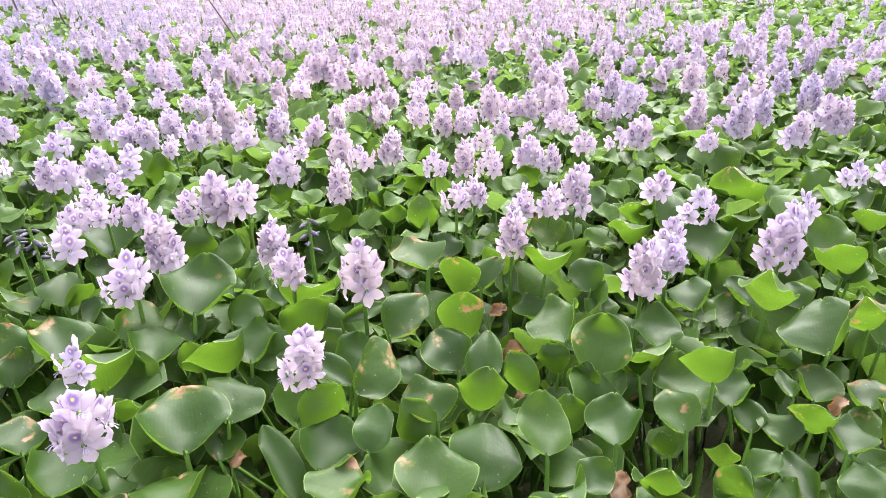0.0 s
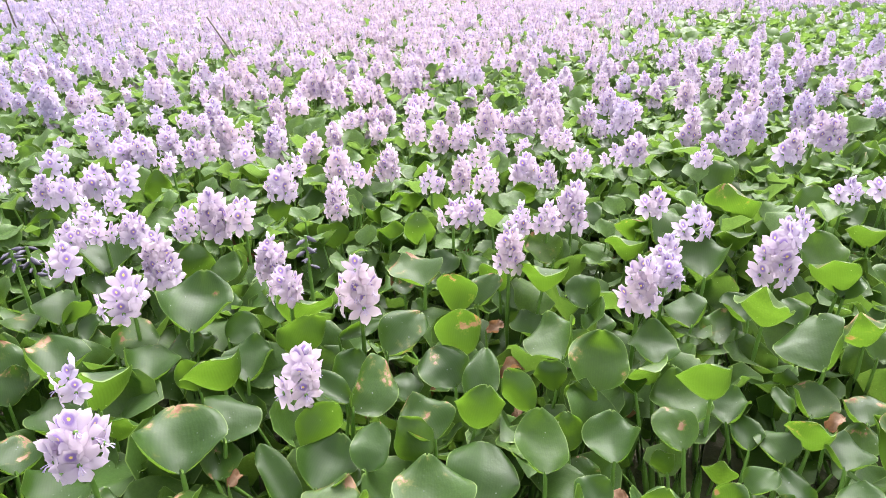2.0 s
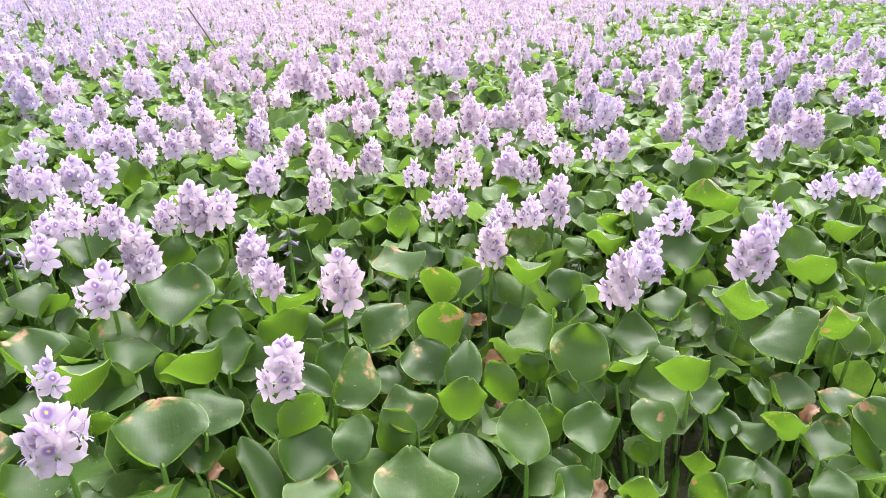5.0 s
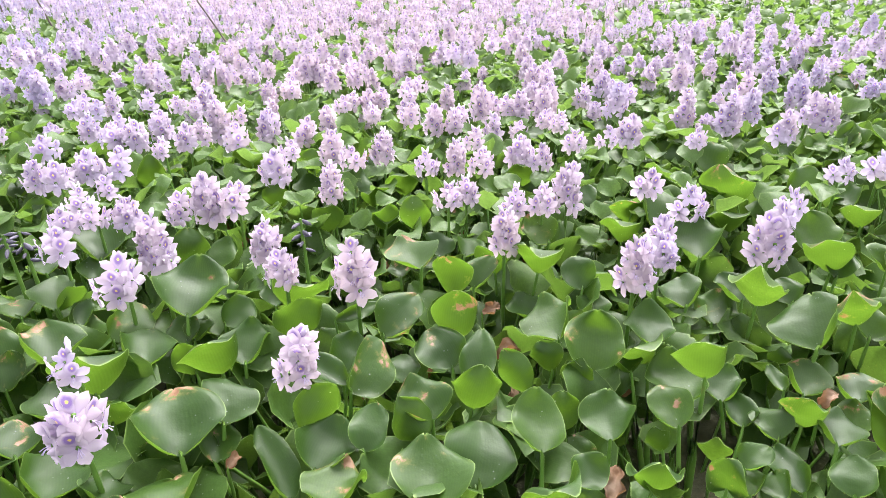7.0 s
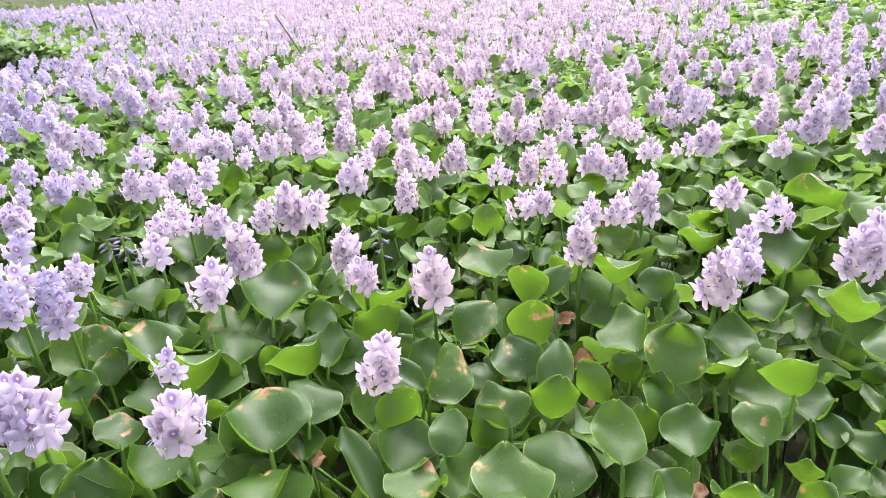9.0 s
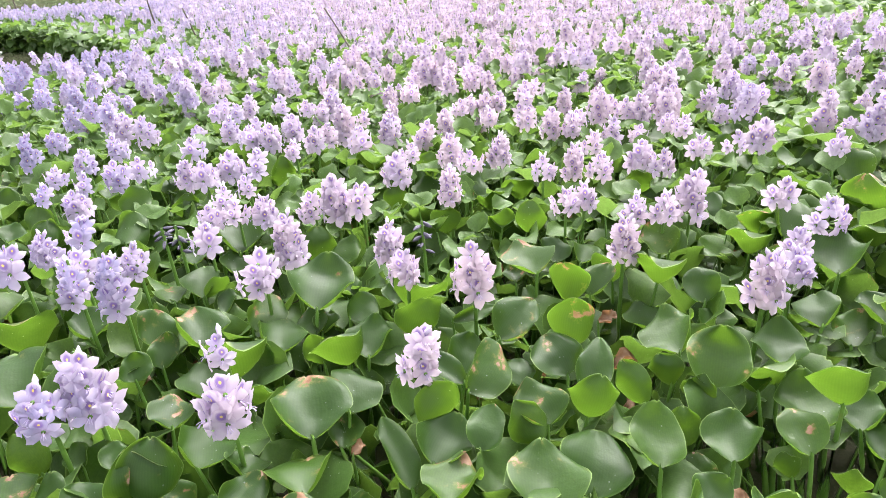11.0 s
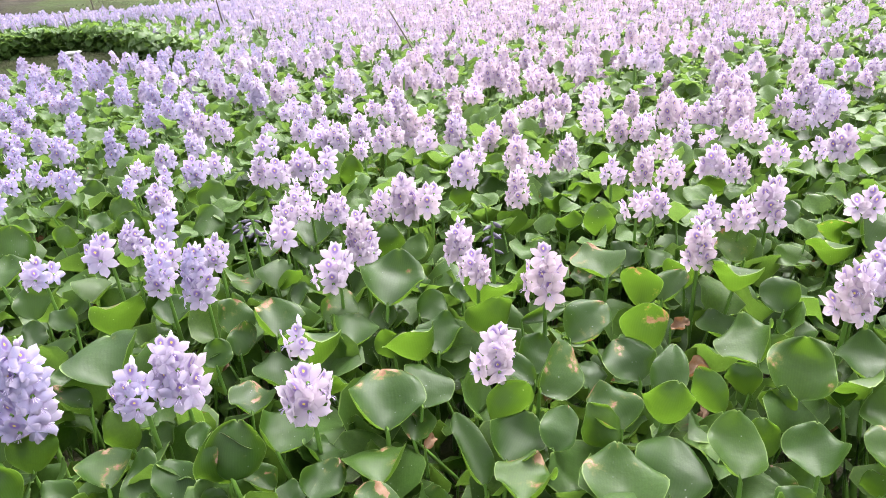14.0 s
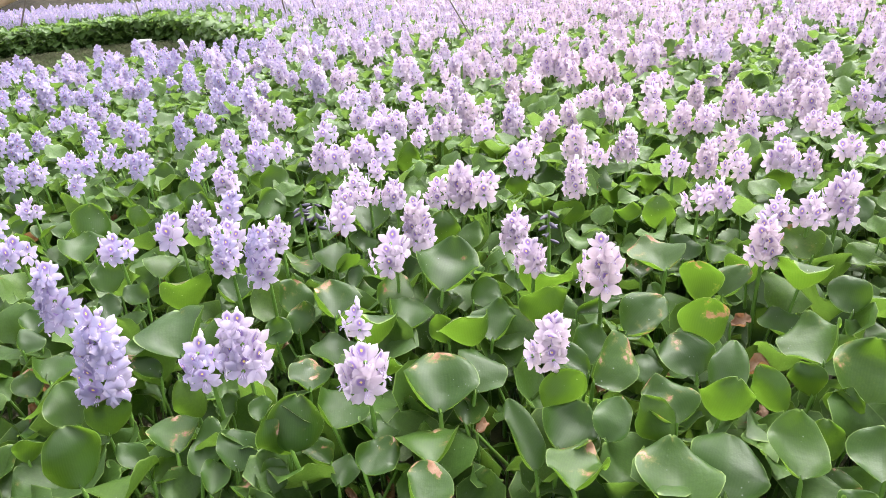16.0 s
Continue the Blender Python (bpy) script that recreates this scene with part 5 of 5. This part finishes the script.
def sow(seed, y0, y1, per_m2, keep, clump=0.0):
    """Scattered places between two distances from the shore, thinner off to the sides."""
    r = random.Random(seed)
    step = 1 / math.sqrt(per_m2)
    y = y0
    while y < y1:
        half_l, half_r = 1.35 * y + 1.6, 0.80 * y + 1.2
        x = -max(half_l, 8.0)
        while x < max(half_r, 5.0):
            px, py = x + r.uniform(-0.5, 0.5) * step * 1.2, y + r.uniform(-0.5, 0.5) * step * 1.2
            if (-half_l < px < half_r or r.random() < 0.4) and grows(px, py) and keep(px, py, r):
                yield px, py, r
            x += step
        y += step


def outside_near(x, y):
    return not near_bed(x, y)


SPIKE_MID = gather([spike_template(3, 2, 0.026, 40 + k, h) for k, h in enumerate((0.056, 0.044, 0.080, 0.062, 0.028, 0.070))])
SPIKE_FAR = gather([spike_template(1, 1, 0.032, 70 + k, h) for k, h in enumerate((0.054, 0.042, 0.072, 0.060))])
LEAF_MID = gather([leaf_template(5, 5, kind, 90 + k) for k, kind in enumerate(("open", "open", "cupped", "cupped", "flat", "open", "cupped"))])
LEAF_FAR = gather([leaf_template(3, 2, kind, 110 + k) for k, kind in enumerate(("open", "cupped", "flat", "open"))])


def bed_of_spikes(name, templates, seed, y0, y1, per_m2, size):
    ms, pk = [], []
    for x, y, r in sow(seed, y0, y1, per_m2, lambda a, b, q: q.random() < bloom(a, b) * (1.0 if outside_near(a, b) else 0.2 if b > 2.2 else 0.0)):
        ms.append(turn_scale(x, y, 0.42 * (1 - size) + r.uniform(-0.05, 0.03), r.gauss(0, 0.5), r.gauss(-0.05, 0.07), r.gauss(0.07, 0.07), size * r.uniform(0.86, 1.14)))
        pk.append(r.randrange(len(templates)))
    return spread(name, templates, np.array(pk), np.array(ms), [PETAL, STANDARD, STEM], "pale lilac water hyacinth spikes crowding the pond", "flowers")


def bed_of_leaves(name, templates, seed, y0, y1, per_m2, size):
    ms, pk = [], []
    for x, y, r in sow(seed, y0, y1, per_m2, lambda a, b, q: (outside_near(a, b) or b > 1.45 and q.random() < 0.9) and not (a < -2.7 and b > 3 and beyond_pool(a, b) < 0.24)):
        s = size * r.uniform(0.65, 1.2)
        edge = x < -2.5 and y > 2.5 and beyond_pool(x, y) < 1.2
        ms.append(turn_scale(x, y, r.uniform(0.02, 0.33) if edge else r.uniform(0.17 + 0.07 * smooth(2.0, 4.0, y), 0.37), r.uniform(0, 6.28), r.gauss(0, 0.2), r.gauss(0, 0.2), s))
        pk.append(r.randrange(len(templates)))
    return spread(name, templates, np.array(pk), np.array(ms), [LEAF_HAZED, STEM], "glossy green water hyacinth leaves covering the pond", "leaves")


def low_leaves():
    """Smaller, older leaves close to the water under the near plants."""
    ms, pk = [], []
    for x, y, r in sow(25, 0.15, 2.6, 400, lambda a, b, q: near_bed(a, b) and (a < 0.25 or b > 0.95 or q.random() < 0.3)):
        s = r.uniform(0.055, 0.13)
        ms.append(turn_scale(x, y, r.uniform(0.06, 0.25 + 0.05 * smooth(1.3, 2.0, y)), r.uniform(0, 6.28), r.gauss(0, 0.25), r.gauss(0, 0.25), s))
        pk.append(r.randrange(len(LEAF_LOW)))
        if pk[-1] == len(LEAF_LOW) - 1:
            ms[-1] = turn_scale(x, y, r.uniform(0.06, 0.24), r.uniform(0, 6.28), r.uniform(-0.8, -0.2), r.uniform(-0.5, 0.5), s * 0.5)
    return spread("hyacinth_low_leaves", LEAF_LOW, np.array(pk), np.array(ms), [LEAF_MANY, STEM, LEAF[2]], "small older water hyacinth leaves low over the water", "leaves")


def browned(shape):
    p, f, u, m = shape
    return p, f, u, [2 if k == 0 else k for k in m]


LEAF_LOW = [leaf_template(5, 5, kind, 150 + k, 28, 78) for k, kind in enumerate(("open", "open", "cupped", "flat", "open", "flat", "cupped", "open"))]
LEAF_LOW = gather(LEAF_LOW * 2 + [browned(leaf_template(6, 6, "withered", 170))])
low_leaves()
bed_of_spikes("hyacinth_spikes_middle_bed", SPIKE_MID, 21, 0.2, 4.2, 54, 0.93)

bed_of_spikes("hyacinth_spikes_far_bed", SPIKE_FAR, 22, 4.2, 18.0, 94, 0.77)
LEAF_EDGE = [(p[:-6], f[:-3], u[:-6], m[:-3]) for p, f, u, m in LEAF_FAR]  # blades whose stalks lie behind them


def edge_leaves():
    """Leaves that hang low over the open water."""
    ms, pk = [], []
    for x, y, r in sow(26, 3.0, 9.5, 1300, lambda a, b, q: a < -2.7 and beyond_pool(a, b) < 0.34):
        ms.append(turn_scale(x, y, r.uniform(0.0, 0.34), math.pi + r.gauss(0, 0.9), r.gauss(-0.75, 0.35), r.gauss(0, 0.3), r.uniform(0.08, 0.13)))
        pk.append(r.randrange(len(LEAF_EDGE)))
    return spread("hyacinth_leaves_water_edge", LEAF_EDGE, np.array(pk), np.array(ms), [LEAF_HAZED, STEM], "water hyacinth leaves hanging low at the open water", "leaves")


edge_leaves()
bed_of_leaves("hyacinth_leaves_middle_bed", LEAF_MID, 23, 0.2, 4.6, 360, 0.079)
bed_of_leaves("hyacinth_leaves_far_bed", LEAF_FAR, 24, 4.6, 18.0, 190, 0.084)


# ---------------------------------------------------------------- stakes, float, far bank
def stake(x, y, high, lean_x, lean_y, thick, label):
    """A bamboo stake driven into the pond bed: knotted, slightly bent."""
    r = random.Random(int(x * 100))
    path, radii = [], []
    for k in range(13):
        z = -0.3 + (high + 0.3) * k / 12
        f = z / high
        path.append((lean_x * f + 0.006 * math.sin(5 * f + x), lean_y * f + 0.006 * math.sin(4 * f + y), z))
        radii.append(thick * (1.1 - 0.03 * k) * (1.25 if k % 3 == 0 else 1.0))
    p, f = tube(path, radii, 8)
    ob = new("bamboo_stake", make_mesh("bamboo_stake", p, f, None, [BAMBOO]))
    ob.location = (x, y, 0)
    return tagged(ob, label, "stake", group="stakes in the pond")


def foam_tray(x, y, turn):
    """A shallow white foam tray afloat."""
    prof = [(0.0, 0.008), (0.125, 0.008), (0.148, 0.018), (0.156, 0.027), (0.163, 0.026), (0.152, 0.010), (0.134, -0.008), (0.0, -0.010)]
    n = 28
    pts = [(a * math.cos(2 * math.pi * i / n), 0.55 * a * math.sin(2 * math.pi * i / n), z) for a, z in prof for i in range(n)]
    faces = [(k * n + i, k * n + (i + 1) % n, (k + 1) * n + (i + 1) % n, (k + 1) * n + i) for k in range(len(prof) - 1) for i in range(n)]
    ob = new("foam_tray", make_mesh("foam_tray", pts, faces, None, [FOAM]))
    ob.matrix_world = pose(x, y, 0.012, 0, 0, turn)
    return tagged(ob, "shallow white foam tray floating on the open channel", "tray")


WORN = "thin weathered bamboo stake standing among the flowers"
stake(-4.34, 6.78, 0.76, -0.09, 0.03, 0.010, WORN)
stake(-3.74, 6.62, 0.57, -0.19, 0.03, 0.010, "short weathered bamboo stake leaning among the flowers")
stake(-8.04, 8.34, 0.53, -0.07, 0.07, 0.011, "short dark stake at the edge of the open water")
stake(-7.40, 8.32, 0.38, -0.06, 0.08, 0.010, "short stake in front of the leaves by the water")
stake(-5.32, 7.36, 0.42, -0.20, 0.12, 0.009, "thin weathered stake leaning over leaves by the water")
stake(-1.04, 4.00, 0.70, -0.42, 0.16, 0.0065, "thin dry stick leaning far over among the flowers")
stake(-10.6, 11.9, 0.95, -0.08, 0.03, 0.016, "weathered post at the foot of the far bank")
def panel_on(post):
    """A tan, slightly bowed sheet tied to the top of a stake."""
    n, pts = 12, []
    for back in (0.0, 0.012):
        for j in range(5):
            for i in range(n + 1):
                u, v = i / n, j / 4
                pts.append((0.20 - 0.85 * u, 0.36 + back + 0.10 * math.sin(math.pi * u) - 0.05 * v, 0.775 - 0.17 * u + 0.03 * math.sin(math.pi * u) + v * (0.17 + 0.16 * math.sin(math.pi * u))))
    w, half = n + 1, 5 * (n + 1)
    faces = [(j * w + i, j * w + i + 1, (j + 1) * w + i + 1, (j + 1) * w + i) for j in range(4) for i in range(n)]
    faces += [tuple(half + k for k in f[::-1]) for f in faces]
    ring = list(range(n + 1)) + [(j + 1) * w - 1 for j in range(1, 5)] + [4 * w + i for i in range(n - 1, -1, -1)] + [j * w for j in range(3, 0, -1)]
    faces += [(b, a, half + a, half + b) for a, b in zip(ring, ring[1:] + ring[:1])]
    ob = new("panel", make_mesh("panel", pts, faces, None, [TAN]))
    ob.parent = post
    return tagged(ob, "bowed tan sheet")


panel_on(stake(-9.90, 7.50, 0.95, 0.24, 0.42, 0.014, "leaning bamboo stake with a tan sheet tied to its top"))
foam_tray(-7.75, 7.93, 14)


def grass(seed, count):
    """Short grass along the far shore."""
    r = random.Random(seed)
    co, fs = [], []
    while len(fs) < count:
        x = r.uniform(-30, 14)
        y = bank_y(x) + abs(r.gauss(0, 3.0)) + 0.2
        if noise.noise((x * 0.4, y * 0.4, 9)) < -0.15 or (x < -11.5 + noise.noise((y, 0, 3)) and y < 15.5):
            continue
        z = ground_height(x, y) - 0.01
        h, a, b, w = r.uniform(0.006, 0.020), r.uniform(0, 6.28), r.uniform(0.02, 0.05), 0.012
        dx, dy = math.cos(a), math.sin(a)
        o = len(co)
        co += [(x - w * dy, y + w * dx, z), (x + w * dy, y - w * dx, z), (x + b * dx + w * 0.3 * dy, y + b * dy, z + h), (x + b * dx - w * 0.3 * dy, y + b * dy, z + h)]
        fs.append((o, o + 1, o + 2, o + 3))
    ob = new("bank_grass", make_mesh("bank_grass", co, fs, None, [GRASS], smooth_faces=False))
    return tagged(ob, "short green grass on the far bank", "grass", kind="stuff")


grass(31, 26000)
